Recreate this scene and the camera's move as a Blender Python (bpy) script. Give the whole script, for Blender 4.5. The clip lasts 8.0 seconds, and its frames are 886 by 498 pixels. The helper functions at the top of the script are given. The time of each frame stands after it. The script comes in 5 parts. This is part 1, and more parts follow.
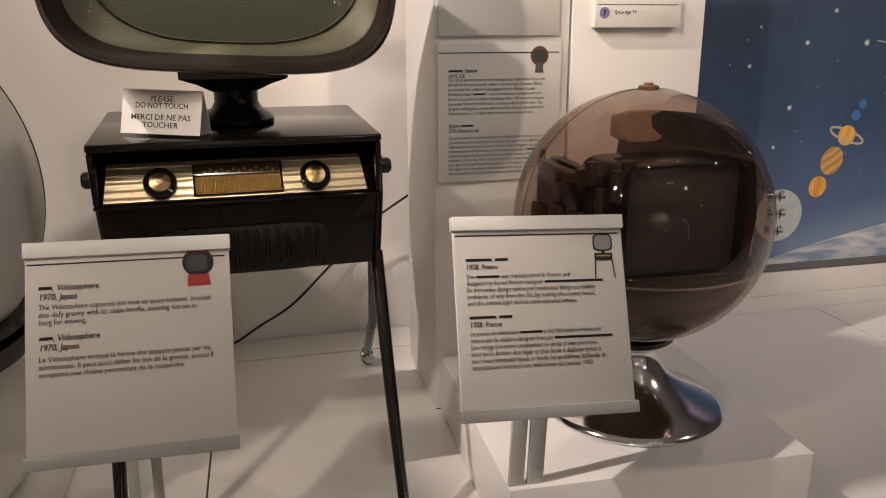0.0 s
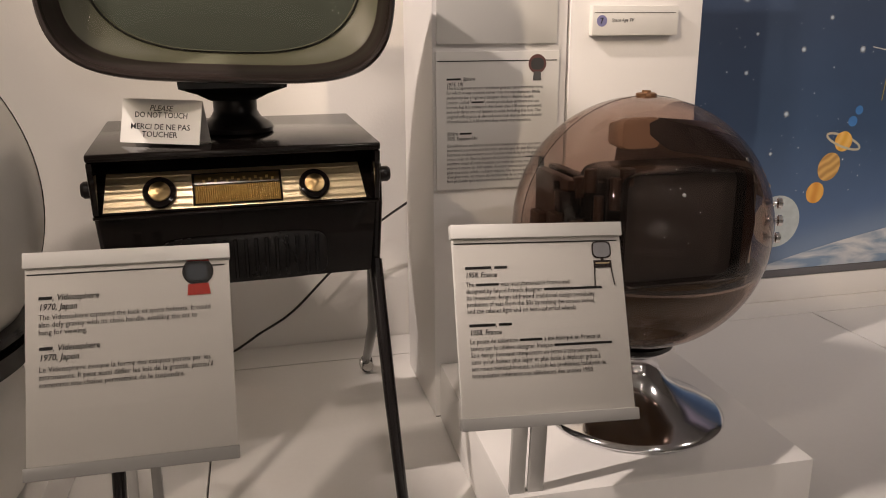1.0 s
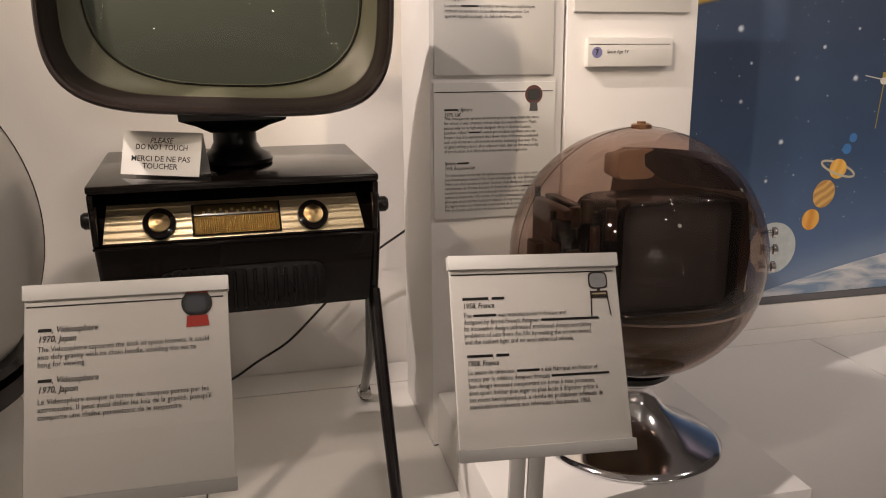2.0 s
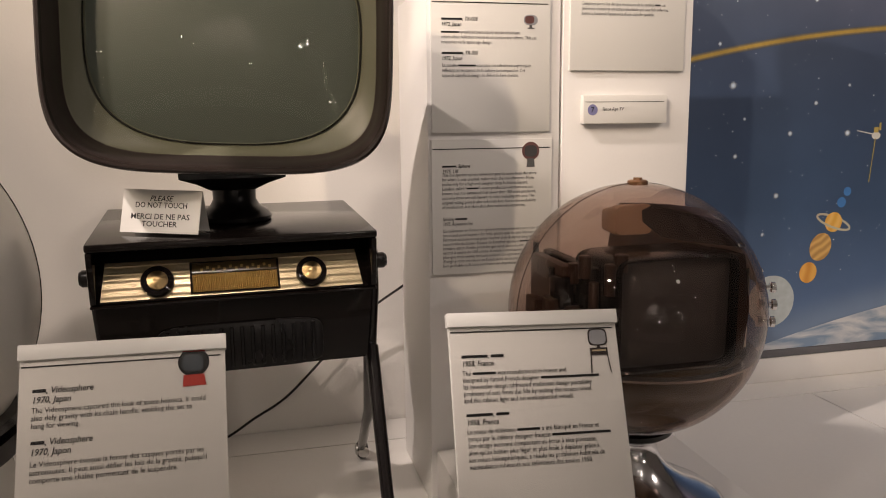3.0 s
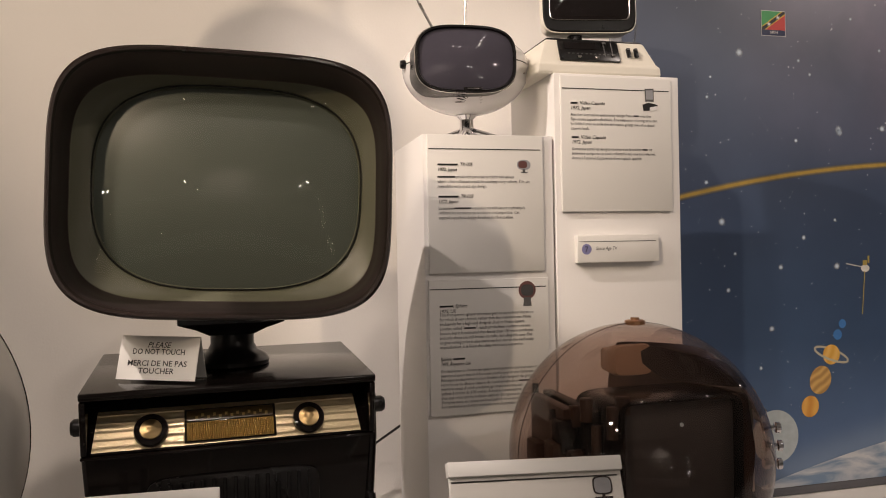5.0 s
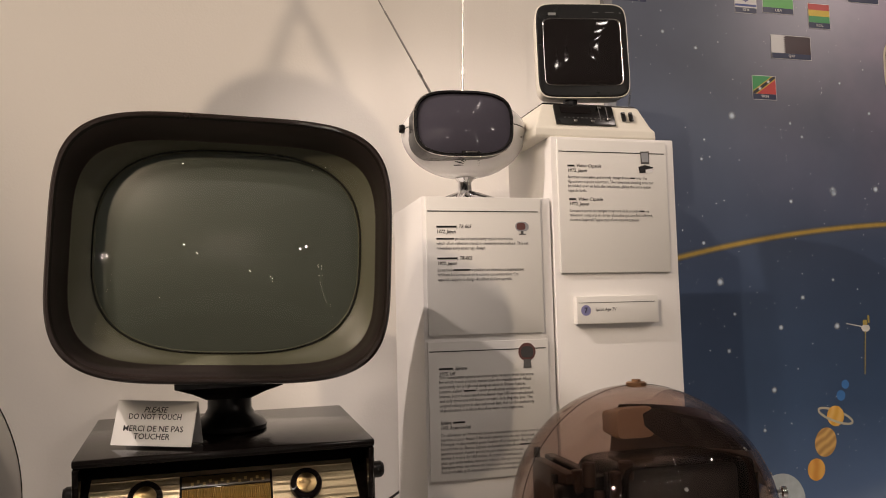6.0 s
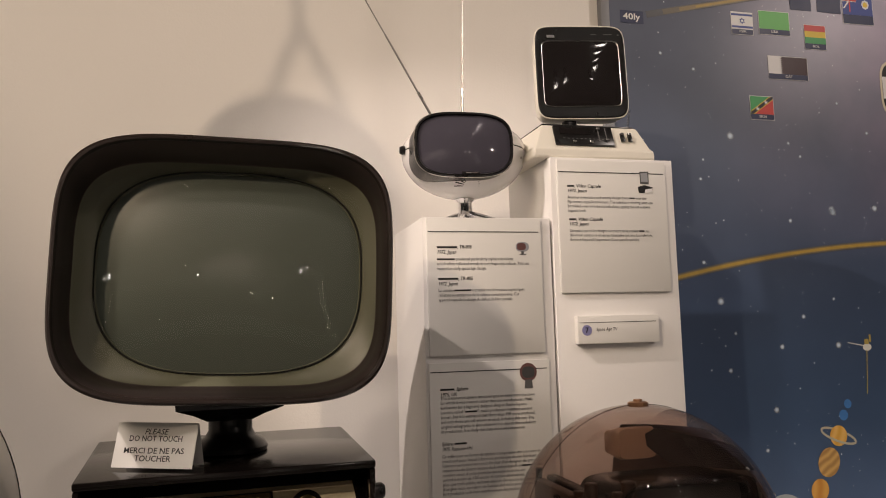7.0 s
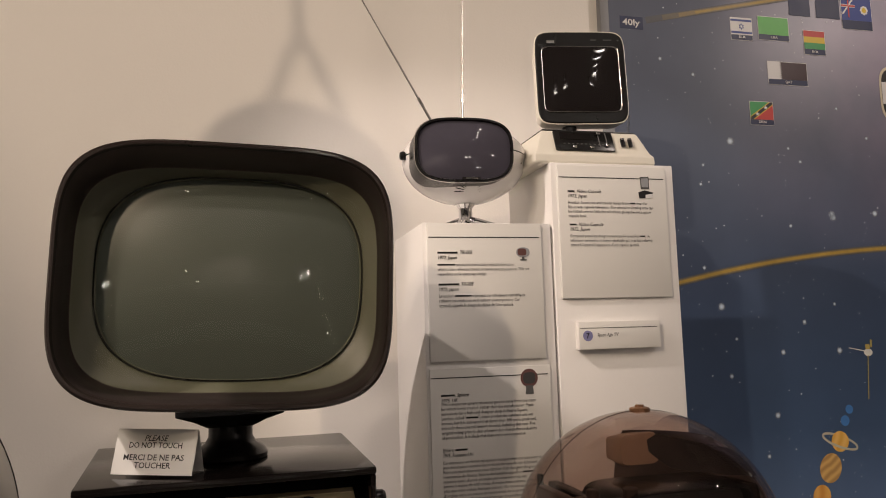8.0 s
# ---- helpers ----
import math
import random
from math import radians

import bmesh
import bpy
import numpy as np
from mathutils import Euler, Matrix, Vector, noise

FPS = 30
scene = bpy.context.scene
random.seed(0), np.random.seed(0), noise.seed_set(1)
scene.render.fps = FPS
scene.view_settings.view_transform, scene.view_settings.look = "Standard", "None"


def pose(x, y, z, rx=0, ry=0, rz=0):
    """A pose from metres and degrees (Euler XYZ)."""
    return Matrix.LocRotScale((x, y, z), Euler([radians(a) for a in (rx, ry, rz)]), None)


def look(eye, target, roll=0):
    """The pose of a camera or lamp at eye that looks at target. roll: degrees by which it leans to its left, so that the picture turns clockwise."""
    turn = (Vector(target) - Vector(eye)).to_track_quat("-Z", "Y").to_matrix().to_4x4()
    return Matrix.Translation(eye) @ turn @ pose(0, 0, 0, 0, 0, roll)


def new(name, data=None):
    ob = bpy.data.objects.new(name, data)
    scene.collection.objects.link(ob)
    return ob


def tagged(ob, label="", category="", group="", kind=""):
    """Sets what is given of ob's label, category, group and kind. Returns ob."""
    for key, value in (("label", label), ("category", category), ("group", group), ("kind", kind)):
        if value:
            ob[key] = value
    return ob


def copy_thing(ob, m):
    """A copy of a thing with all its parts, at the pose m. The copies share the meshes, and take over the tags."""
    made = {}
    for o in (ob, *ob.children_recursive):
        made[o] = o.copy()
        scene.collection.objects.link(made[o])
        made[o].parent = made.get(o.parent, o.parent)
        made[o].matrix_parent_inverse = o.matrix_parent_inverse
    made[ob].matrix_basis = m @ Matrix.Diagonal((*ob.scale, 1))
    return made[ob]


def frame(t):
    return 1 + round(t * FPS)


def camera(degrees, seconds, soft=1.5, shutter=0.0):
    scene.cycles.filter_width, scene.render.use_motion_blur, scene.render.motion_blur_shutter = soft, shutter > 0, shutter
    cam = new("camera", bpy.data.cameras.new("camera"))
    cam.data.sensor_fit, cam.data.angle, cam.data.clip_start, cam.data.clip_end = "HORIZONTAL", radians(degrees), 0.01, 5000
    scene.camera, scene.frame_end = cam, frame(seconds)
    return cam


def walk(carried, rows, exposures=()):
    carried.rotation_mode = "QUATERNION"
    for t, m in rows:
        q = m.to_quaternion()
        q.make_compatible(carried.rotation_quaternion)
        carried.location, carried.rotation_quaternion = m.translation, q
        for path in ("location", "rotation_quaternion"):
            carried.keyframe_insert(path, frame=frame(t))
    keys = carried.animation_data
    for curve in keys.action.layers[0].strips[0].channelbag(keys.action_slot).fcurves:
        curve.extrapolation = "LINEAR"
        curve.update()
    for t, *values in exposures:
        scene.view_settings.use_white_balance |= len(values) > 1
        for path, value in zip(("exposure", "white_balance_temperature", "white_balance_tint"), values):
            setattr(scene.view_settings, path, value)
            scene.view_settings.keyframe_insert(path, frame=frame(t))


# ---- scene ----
cam = camera(59.7, 8.0, soft=1.0)
PATH = [
    (0, (-0.304, -1.32, 0.709), (0.141, 0.553, 0.165), -0.2),
    (0.5, (-0.305, -1.32, 0.709), (0.143, 0.553, 0.169), -0.3),
    (1, (-0.306, -1.321, 0.711), (0.145, 0.555, 0.184), -0.4),
    (2.5, (-0.306, -1.327, 0.725), (0.16, 0.574, 0.315), -0.5),
    (3, (-0.307, -1.324, 0.727), (0.166, 0.59, 0.392), -0.6),
    (3.5, (-0.307, -1.323, 0.732), (0.172, 0.601, 0.471), -0.8),
    (4, (-0.308, -1.323, 0.736), (0.179, 0.609, 0.564), -1.0),
    (4.5, (-0.311, -1.323, 0.74), (0.183, 0.613, 0.636), -1.1),
    (5, (-0.313, -1.325, 0.747), (0.186, 0.612, 0.743), -1.1),
    (6.5, (-0.315, -1.328, 0.748), (0.19, 0.598, 0.941), -1.5),
    (7, (-0.316, -1.33, 0.747), (0.188, 0.595, 0.955), -1.6),
    (7.5, (-0.317, -1.329, 0.748), (0.189, 0.593, 0.968), -1.6),
    (8, (-0.317, -1.327, 0.746), (0.188, 0.595, 0.97), -1.7),
]
walk(cam, [(t, look(eye, target, roll)) for t, eye, target, roll in PATH],
     exposures=((0.0, -0.03), (3.5, -0.03), (4.5, -0.26), (5.0, -0.34), (6.5, -0.46), (8.0, -0.52)))


# ---- world, lamps, exposure ----
world = bpy.data.worlds.new("world")
scene.world = world
world.use_nodes = True
world.node_tree.nodes["Background"].inputs[0].default_value = (0.9, 0.85, 0.8, 1)
world.node_tree.nodes["Background"].inputs[1].default_value = 0.02


def spot(name, eye, target, watts, angle, blend, radius, colour):
    data = bpy.data.lights.new(name, "SPOT")
    data.energy, data.spot_size, data.spot_blend = watts, radians(angle), blend
    data.shadow_soft_size, data.color = radius, colour
    ob = new(name, data)
    ob.matrix_world = look(eye, target)
    return ob


WARM, AMBER = (1.0, 0.835, 0.745), (1.0, 0.765, 0.55)
SPOTS = [
    ((-1.90, -0.75, 2.60), (0.95, 0.12, 0.25), 290, 34, 0.35, 0.02, WARM),
    ((-2.20, -2.60, 2.30), (0.30, 0.44, 1.48), 225, 40, 0.5, 0.040, AMBER),
    ((-2.35, -2.20, 2.62), (-0.90, 0.20, 0.95), 185, 52, 0.7, 0.08, (1.0, 0.82, 0.69)),
    ((2.20, -4.40, 1.95), (0.05, 0.00, 0.75), 30, 40, 0.6, 0.03, WARM),
    ((-0.33, -1.75, 2.62), (-0.33, -0.30, 0.88), 40, 29, 0.9, 0.04, WARM),
    ((0.30, -0.75, 2.62), (0.15, 0.44, 1.75), 15, 62, 0.8, 0.03, AMBER),
    ((2.50, -1.60, 2.62), (1.38, 0.44, 1.05), 160, 70, 0.9, 0.03, WARM),
    ((0.60, -3.10, 2.62), (0.60, -2.60, -0.75), 85, 80, 0.8, 0.03, WARM),
    ((-0.70, -4.30, 2.62), (-0.70, -5.50, 1.00), 330, 62, 0.9, 0.03, WARM),
]
for eye, target, watts, angle, blend, radius, colour in SPOTS:
    spot("spot_light", eye, target, watts, angle, blend, radius, colour)


# ---- materials ----
def mat(name, base, rough=0.5, metal=0.0, var=0.06, scale=6.0, fine=160.0, bump=0.0, coat=0.0, ior=1.45,
        spec=0.5, rough_var=0.08):
    """Surface with blotches at two scales, uneven gloss and fine relief."""
    m = bpy.data.materials.new(name)
    m.use_nodes = True
    nt = m.node_tree
    b = nt.nodes["Principled BSDF"]
    b.inputs["Metallic"].default_value = metal
    b.inputs["IOR"].default_value = ior
    b.inputs["Specular IOR Level"].default_value = spec
    b.inputs["Coat Weight"].default_value = coat
    b.inputs["Coat Roughness"].default_value = 0.06
    co = nt.nodes.new("ShaderNodeTexCoord")
    big, small = nt.nodes.new("ShaderNodeTexNoise"), nt.nodes.new("ShaderNodeTexNoise")
    big.inputs["Scale"].default_value, small.inputs["Scale"].default_value = scale, fine
    big.inputs["Detail"].default_value = 6
    nt.links.new(co.outputs["Object"], big.inputs["Vector"])
    nt.links.new(co.outputs["Object"], small.inputs["Vector"])
    mix = nt.nodes.new("ShaderNodeMix")
    mix.data_type = "RGBA"
    lo = tuple(max(0.0, c * (1 - var * 1.6)) for c in base)
    hi = tuple(min(1.0, c * (1 + var)) for c in base)
    mix.inputs["A"].default_value, mix.inputs["B"].default_value = (*lo, 1), (*hi, 1)
    add = nt.nodes.new("ShaderNodeMath")
    add.operation = "MULTIPLY_ADD"
    add.inputs[1].default_value = 0.3
    nt.links.new(small.outputs["Fac"], add.inputs[0])
    sub = nt.nodes.new("ShaderNodeMath")
    sub.operation = "MULTIPLY"
    sub.inputs[1].default_value = 0.7
    nt.links.new(big.outputs["Fac"], sub.inputs[0])
    nt.links.new(sub.outputs[0], add.inputs[2])
    nt.links.new(add.outputs[0], mix.inputs["Factor"])
    nt.links.new(mix.outputs["Result"], b.inputs["Base Color"])
    rr = nt.nodes.new("ShaderNodeMapRange")
    rr.inputs["To Min"].default_value = max(0.02, rough - rough_var)
    rr.inputs["To Max"].default_value = min(1.0, rough + rough_var)
    nt.links.new(big.outputs["Fac"], rr.inputs["Value"])
    nt.links.new(rr.outputs["Result"], b.inputs["Roughness"])
    if bump:
        bp = nt.nodes.new("ShaderNodeBump")
        bp.inputs["Strength"].default_value = bump
        bp.inputs["Distance"].default_value = 0.002
        nt.links.new(small.outputs["Fac"], bp.inputs["Height"])
        nt.links.new(bp.outputs["Normal"], b.inputs["Normal"])
    return m


WALL = mat("wall_paint", (0.80, 0.78, 0.75), 0.7, var=0.02, scale=2.0, fine=220, bump=0.15)
WHITE = mat("white_paint", (0.80, 0.785, 0.765), 0.42, var=0.025, scale=3.0, fine=180, bump=0.06)
PLATFORM = mat("platform_paint", (0.76, 0.745, 0.72), 0.38, var=0.05, scale=4.0, fine=90, bump=0.04, rough_var=0.12)
CARD = mat("card_stock", (0.75, 0.74, 0.705), 0.45, var=0.015, scale=8.0, fine=300, bump=0.03)
LIP = mat("card_edge", (0.36, 0.355, 0.34), 0.4, var=0.03)
INK = mat("black_ink", (0.012, 0.012, 0.013), 0.6, var=0.1)
GREYINK = mat("grey_ink", (0.10, 0.10, 0.10), 0.6, var=0.1)
BLACK = mat("black_lacquer", (0.006, 0.0042, 0.0038), 0.08, var=0.3, rough_var=0.03)
BLACKTOP = mat("worn_black_lacquer", (0.008, 0.006, 0.0055), 0.16, var=0.4, scale=9, bump=0.015)
SATIN = mat("satin_black", (0.008, 0.007, 0.007), 0.28, var=0.3)
TUBE_MET = mat("black_enamel_tube", (0.012, 0.010, 0.010), 0.2, var=0.3, coat=0.3)
GOLD = mat("brushed_brass", (0.60, 0.49, 0.31), 0.32, metal=0.9, var=0.12, scale=12, fine=240, bump=0.05)
GOLDDK = mat("gold_ribbed_glass", (0.30, 0.20, 0.06), 0.30, metal=0.6, var=0.25, scale=20, coat=0.6)
BRASS = mat("knob_brass", (0.62, 0.45, 0.22), 0.36, metal=1.0, var=0.12)
tan_ = BRASS.node_tree.nodes.new("ShaderNodeTangent")
tan_.direction_type, tan_.axis = "RADIAL", "Z"
BRASS.node_tree.links.new(tan_.outputs[0], BRASS.node_tree.nodes["Principled BSDF"].inputs["Tangent"])
BRASS.node_tree.nodes["Principled BSDF"].inputs["Anisotropic"].default_value = 0.85
BROWN = mat("brown_metallic_bezel", (0.105, 0.082, 0.079), 0.37, metal=0.85, var=0.08, scale=10, fine=420, bump=0.02)
SHELL = mat("dark_brown_shell", (0.020, 0.012, 0.010), 0.3, var=0.2, coat=0.2)
OLIVE = mat("olive_tube_mask", (0.120, 0.122, 0.080), 0.4, var=0.08, scale=8)
PHOSPHOR = mat("tube_phosphor", (0.088, 0.102, 0.082), 0.4, var=0.05, scale=5)
TUBE_GREY = mat("grey_tube", (0.075, 0.075, 0.075), 0.12, var=0.1, coat=0.6)
TUBE_VIOLET = mat("violet_grey_tube", (0.070, 0.066, 0.086), 0.04, var=0.1, rough_var=0.01)
TUBE_DARK = mat("dark_tube", (0.012, 0.010, 0.010), 0.04, var=0.2, rough_var=0.01)
CHROME = mat("chrome", (0.82, 0.82, 0.84), 0.10, metal=1.0, var=0.03, rough_var=0.04)
STEEL = mat("worn_steel", (0.55, 0.54, 0.52), 0.25, metal=1.0, var=0.1)
IVORY = mat("ivory_plastic", (0.78, 0.75, 0.66), 0.35, var=0.03, coat=0.2)
GLOSSWHITE = mat("gloss_white_shell", (0.78, 0.77, 0.76), 0.22, var=0.03, scale=5, coat=0.4)
CREAMSHELL = mat("white_fibreglass", (0.74, 0.72, 0.67), 0.3, var=0.05, scale=5, coat=0.2)
BLACKPLASTIC = mat("black_plastic", (0.007, 0.0065, 0.0065), 0.28, var=0.2)
RUBBER = mat("rubber", (0.015, 0.014, 0.014), 0.55, var=0.2)
CHASSIS = mat("chassis_brown", (0.065, 0.042, 0.031), 0.4, var=0.5, scale=30, fine=120)
CHASSISDK = mat("chassis_black", (0.006, 0.005, 0.005), 0.25, var=0.3)
GREYPOST = mat("grey_post_paint", (0.52, 0.51, 0.49), 0.4, var=0.03)
FRAMEGREY = mat("grey_mural_frame", (0.13, 0.13, 0.14), 0.45, var=0.08)
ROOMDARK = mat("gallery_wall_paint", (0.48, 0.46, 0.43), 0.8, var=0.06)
FLOORGAL = mat("gallery_floor", (0.38, 0.35, 0.32), 0.4, var=0.2, scale=3)
CEIL = mat("ceiling_paint", (0.62, 0.61, 0.59), 0.8, var=0.05)


def glass(name, colour, rough=0.0, ior=1.45, cloudy=0.0):
    """Thin clear or smoked sheet: see-through tint, clouded with age, below a glossy skin."""
    m = bpy.data.materials.new(name)
    m.use_nodes = True
    nt = m.node_tree
    nt.nodes.remove(nt.nodes["Principled BSDF"])
    out = nt.nodes["Material Output"]
    tr, gl, mx, lw = (nt.nodes.new(n) for n in ("ShaderNodeBsdfTransparent", "ShaderNodeBsdfGlossy",
                                                "ShaderNodeMixShader", "ShaderNodeLayerWeight"))
    tr.inputs["Color"].default_value = (*colour, 1)
    gl.inputs["Roughness"].default_value = rough
    pw, ma = nt.nodes.new("ShaderNodeMath"), nt.nodes.new("ShaderNodeMath")
    pw.operation, ma.operation = "POWER", "MULTIPLY_ADD"
    pw.inputs[1].default_value = 5.0
    f0 = ((ior - 1) / (ior + 1)) ** 2
    ma.inputs[1].default_value, ma.inputs[2].default_value = 1 - f0, f0
    lw.inputs["Blend"].default_value = 0.5
    nt.links.new(lw.outputs["Facing"], pw.inputs[0])
    nt.links.new(pw.outputs[0], ma.inputs[0])
    nt.links.new(ma.outputs[0], mx.inputs[0])
    body_ = tr
    if cloudy:
        body_, df = nt.nodes.new("ShaderNodeMixShader"), nt.nodes.new("ShaderNodeBsdfDiffuse")
        df.inputs["Color"].default_value = (*(0.55 * c for c in colour), 1)
        body_.inputs[0].default_value = cloudy
        nt.links.new(tr.outputs[0], body_.inputs[1])
        nt.links.new(df.outputs[0], body_.inputs[2])
    nt.links.new(body_.outputs[0], mx.inputs[1])
    nt.links.new(gl.outputs[0], mx.inputs[2])
    nt.links.new(mx.outputs[0], out.inputs["Surface"])
    return m


PANE = glass("clear_pane", (0.96, 0.955, 0.95), 0.01)
SMOKE = glass("smoked_acrylic", (0.70, 0.59, 0.54), 0.02, 1.55, 0.012)
CLEAR = glass("clear_acrylic_rod", (0.88, 0.88, 0.87), 0.08, 1.9)


def paint(name, colour, var=0.10, scale=14.0):
    return mat(name, colour, 0.5, var=var, scale=scale, fine=80)


# ---- mesh helpers ----
def finish(bm, smooth=True):
    bmesh.ops.recalc_face_normals(bm, faces=bm.faces)
    for f in bm.faces:
        f.smooth = smooth
    return bm


def part(name, bm, material, parent=None, label="", angle=35, place=None):
    me = bpy.data.meshes.new(name)
    bm.to_mesh(me)
    bm.free()
    me.materials.append(material)
    if angle:
        me.set_sharp_from_angle(angle=radians(angle))
    ob = new(name, me)
    if parent is not None:
        ob.parent = parent
    if place is not None:
        ob.matrix_basis = place
    if label:
        ob["label"] = label
    return ob


def thing(name, m, label, category, group="", kind=""):
    ob = new(name)
    ob.empty_display_size = 0.05
    ob.matrix_basis = m
    return tagged(ob, label, category, group, kind)


def box(x0, x1, y0, y1, z0, z1, bevel=0.0015, seg=2):
    bm = bmesh.new()
    bmesh.ops.create_cube(bm, size=1.0)
    for v in bm.verts:
        v.co = Vector(((x0 + x1) / 2 + v.co.x * (x1 - x0), (y0 + y1) / 2 + v.co.y * (y1 - y0),
                       (z0 + z1) / 2 + v.co.z * (z1 - z0)))
    if bevel:
        bmesh.ops.bevel(bm, geom=bm.edges[:], offset=bevel, segments=seg, affect="EDGES", profile=0.5)
    return finish(bm)


def lathe(profile, n=64, closed=False):
    """Turned solid about z from (radius, height) pairs."""
    bm = bmesh.new()
    rings = []
    for r, z in profile:
        if r < 1e-6:
            rings.append([bm.verts.new((0, 0, z))])
        else:
            rings.append([bm.verts.new((r * math.cos(2 * math.pi * k / n), r * math.sin(2 * math.pi * k / n), z)) for k in range(n)])
    for a, b in zip(rings, rings[1:]):
        for k in range(n):
            j = (k + 1) % n
            if len(a) == 1 and len(b) > 1:
                bm.faces.new((a[0], b[j], b[k]))
            elif len(b) == 1 and len(a) > 1:
                bm.faces.new((a[k], a[j], b[0]))
            elif len(a) > 1:
                bm.faces.new((a[k], a[j], b[j], b[k]))
    return finish(bm)


def squircle(w, h, n, power, cx=0.0, cz=0.0, taper=0.0):
    """Rounded outline in the xz plane, half sizes w and h; taper narrows the foot."""
    pts = []
    for k in range(n):
        a = 2 * math.pi * k / n
        c, s_ = math.cos(a), math.sin(a)
        x = math.copysign(abs(c) ** (2 / power), c)
        z = math.copysign(abs(s_) ** (2 / power), s_)
        pts.append((cx + w * x * (1 + taper * z), cz + h * z))
    return pts


def loft(loops, cap_first=False, cap_last=False):
    """Skin through loops of equal length; each loop is a list of (x, y, z)."""
    bm = bmesh.new()
    rows = [[bm.verts.new(p) for p in loop] for loop in loops]
    n = len(rows[0])
    for a, b in zip(rows, rows[1:]):
        for k in range(n):
            bm.faces.new((a[k], a[(k + 1) % n], b[(k + 1) % n], b[k]))
    if cap_first:
        bm.faces.new(rows[0])
    if cap_last:
        bm.faces.new(rows[-1])
    return finish(bm)


def sq_loft(levels, n=96, cap_first=False, cap_last=False):
    """Levels of (y, half width, half height, power, cx, cz, taper) skinned along y."""
    return loft([[(x, lv[0], z) for x, z in squircle(lv[1], lv[2], n, lv[3], *lv[4:])] for lv in levels], cap_first, cap_last)


def rod(points, radius, n=12, caps=True):
    """Round bar through points; radius is one number or one per point."""
    pts = [Vector(p) for p in points]
    rad = radius if isinstance(radius, (list, tuple)) else [radius] * len(pts)
    loops = []
    for i, p in enumerate(pts):
        d = (pts[min(i + 1, len(pts) - 1)] - pts[max(i - 1, 0)]).normalized()
        side = d.cross(Vector((0.31, 0.17, 0.93)) if abs(d.z) < 0.9 else Vector((1, 0, 0))).normalized()
        up = side.cross(d)
        loops.append([tuple(p + rad[i] * (math.cos(2 * math.pi * k / n) * side + math.sin(2 * math.pi * k / n) * up)) for k in range(n)])
    return loft(loops, caps, caps)


def prism(outline, y0, y1, bevel=0.0):
    """Outline of (x, z) pairs pushed from y0 to y1."""
    bm = loft([[(x, y0, z) for x, z in outline], [(x, y1, z) for x, z in outline]], True, True)
    if bevel:
        bmesh.ops.bevel(bm, geom=bm.edges[:], offset=bevel, segments=2, affect="EDGES", profile=0.5)
        finish(bm)
    return bm


def side_prism(outline, x0, x1, bevel=0.0):
    """Outline of (y, z) pairs pushed from x0 to x1."""
    bm = loft([[(x0, y, z) for y, z in outline], [(x1, y, z) for y, z in outline]], True, True)
    if bevel:
        bmesh.ops.bevel(bm, geom=bm.edges[:], offset=bevel, segments=2, affect="EDGES", profile=0.5)
        finish(bm)
    return bm


def smooth_path(points, steps=8):
    """Catmull-Rom run through points."""
    p = [Vector(q) for q in points]
    p = [p[0] * 2 - p[1]] + p + [p[-1] * 2 - p[-2]]
    out = []
    for i in range(1, len(p) - 2):
        for k in range(steps):
            t = k / steps
            out.append(0.5 * ((2 * p[i]) + (p[i + 1] - p[i - 1]) * t + (2 * p[i - 1] - 5 * p[i] + 4 * p[i + 1] - p[i + 2]) * t * t
                              + (3 * p[i] - p[i - 1] - 3 * p[i + 1] + p[i + 2]) * t ** 3))
    out.append(p[-2])
    return out


def merge(bms):
    """Several bmeshes of one part joined into one."""
    out = bmesh.new()
    for bm in bms:
        me = bpy.data.meshes.new("tmp")
        bm.to_mesh(me)
        bm.free()
        out.from_mesh(me)
        bpy.data.meshes.remove(me)
    return out


def moved(bm, m):
    bmesh.ops.transform(bm, matrix=m, verts=bm.verts)
    return bm


def flat(outline, y):
    """One face in the xz plane at depth y, looking to -y."""
    bm = bmesh.new()
    f = bm.faces.new([bm.verts.new((x, y, z)) for x, z in outline])
    f.normal_update()
    if f.normal.y > 0:
        f.normal_flip()
    return bm


def disc(cx, cz, r, y, n=40, rz=None):
    rz = r if rz is None else rz
    return flat([(cx + r * math.cos(2 * math.pi * k / n), cz + rz * math.sin(2 * math.pi * k / n)) for k in range(n)], y)


def rect(x0, x1, z0, z1, y):
    return flat([(x0, z0), (x1, z0), (x1, z1), (x0, z1)], y)


# ---- lettering ----
def glyphs(body, slant=0.0, heavy=0.0):
    cu = bpy.data.curves.new("lettering", "FONT")
    cu.body, cu.size, cu.shear, cu.offset, cu.resolution_u = body, 1.0, slant, heavy, 2
    ob = bpy.data.objects.new("lettering", cu)
    me = bpy.data.meshes.new_from_object(ob)
    bpy.data.objects.remove(ob)
    bpy.data.curves.remove(cu)
    return me


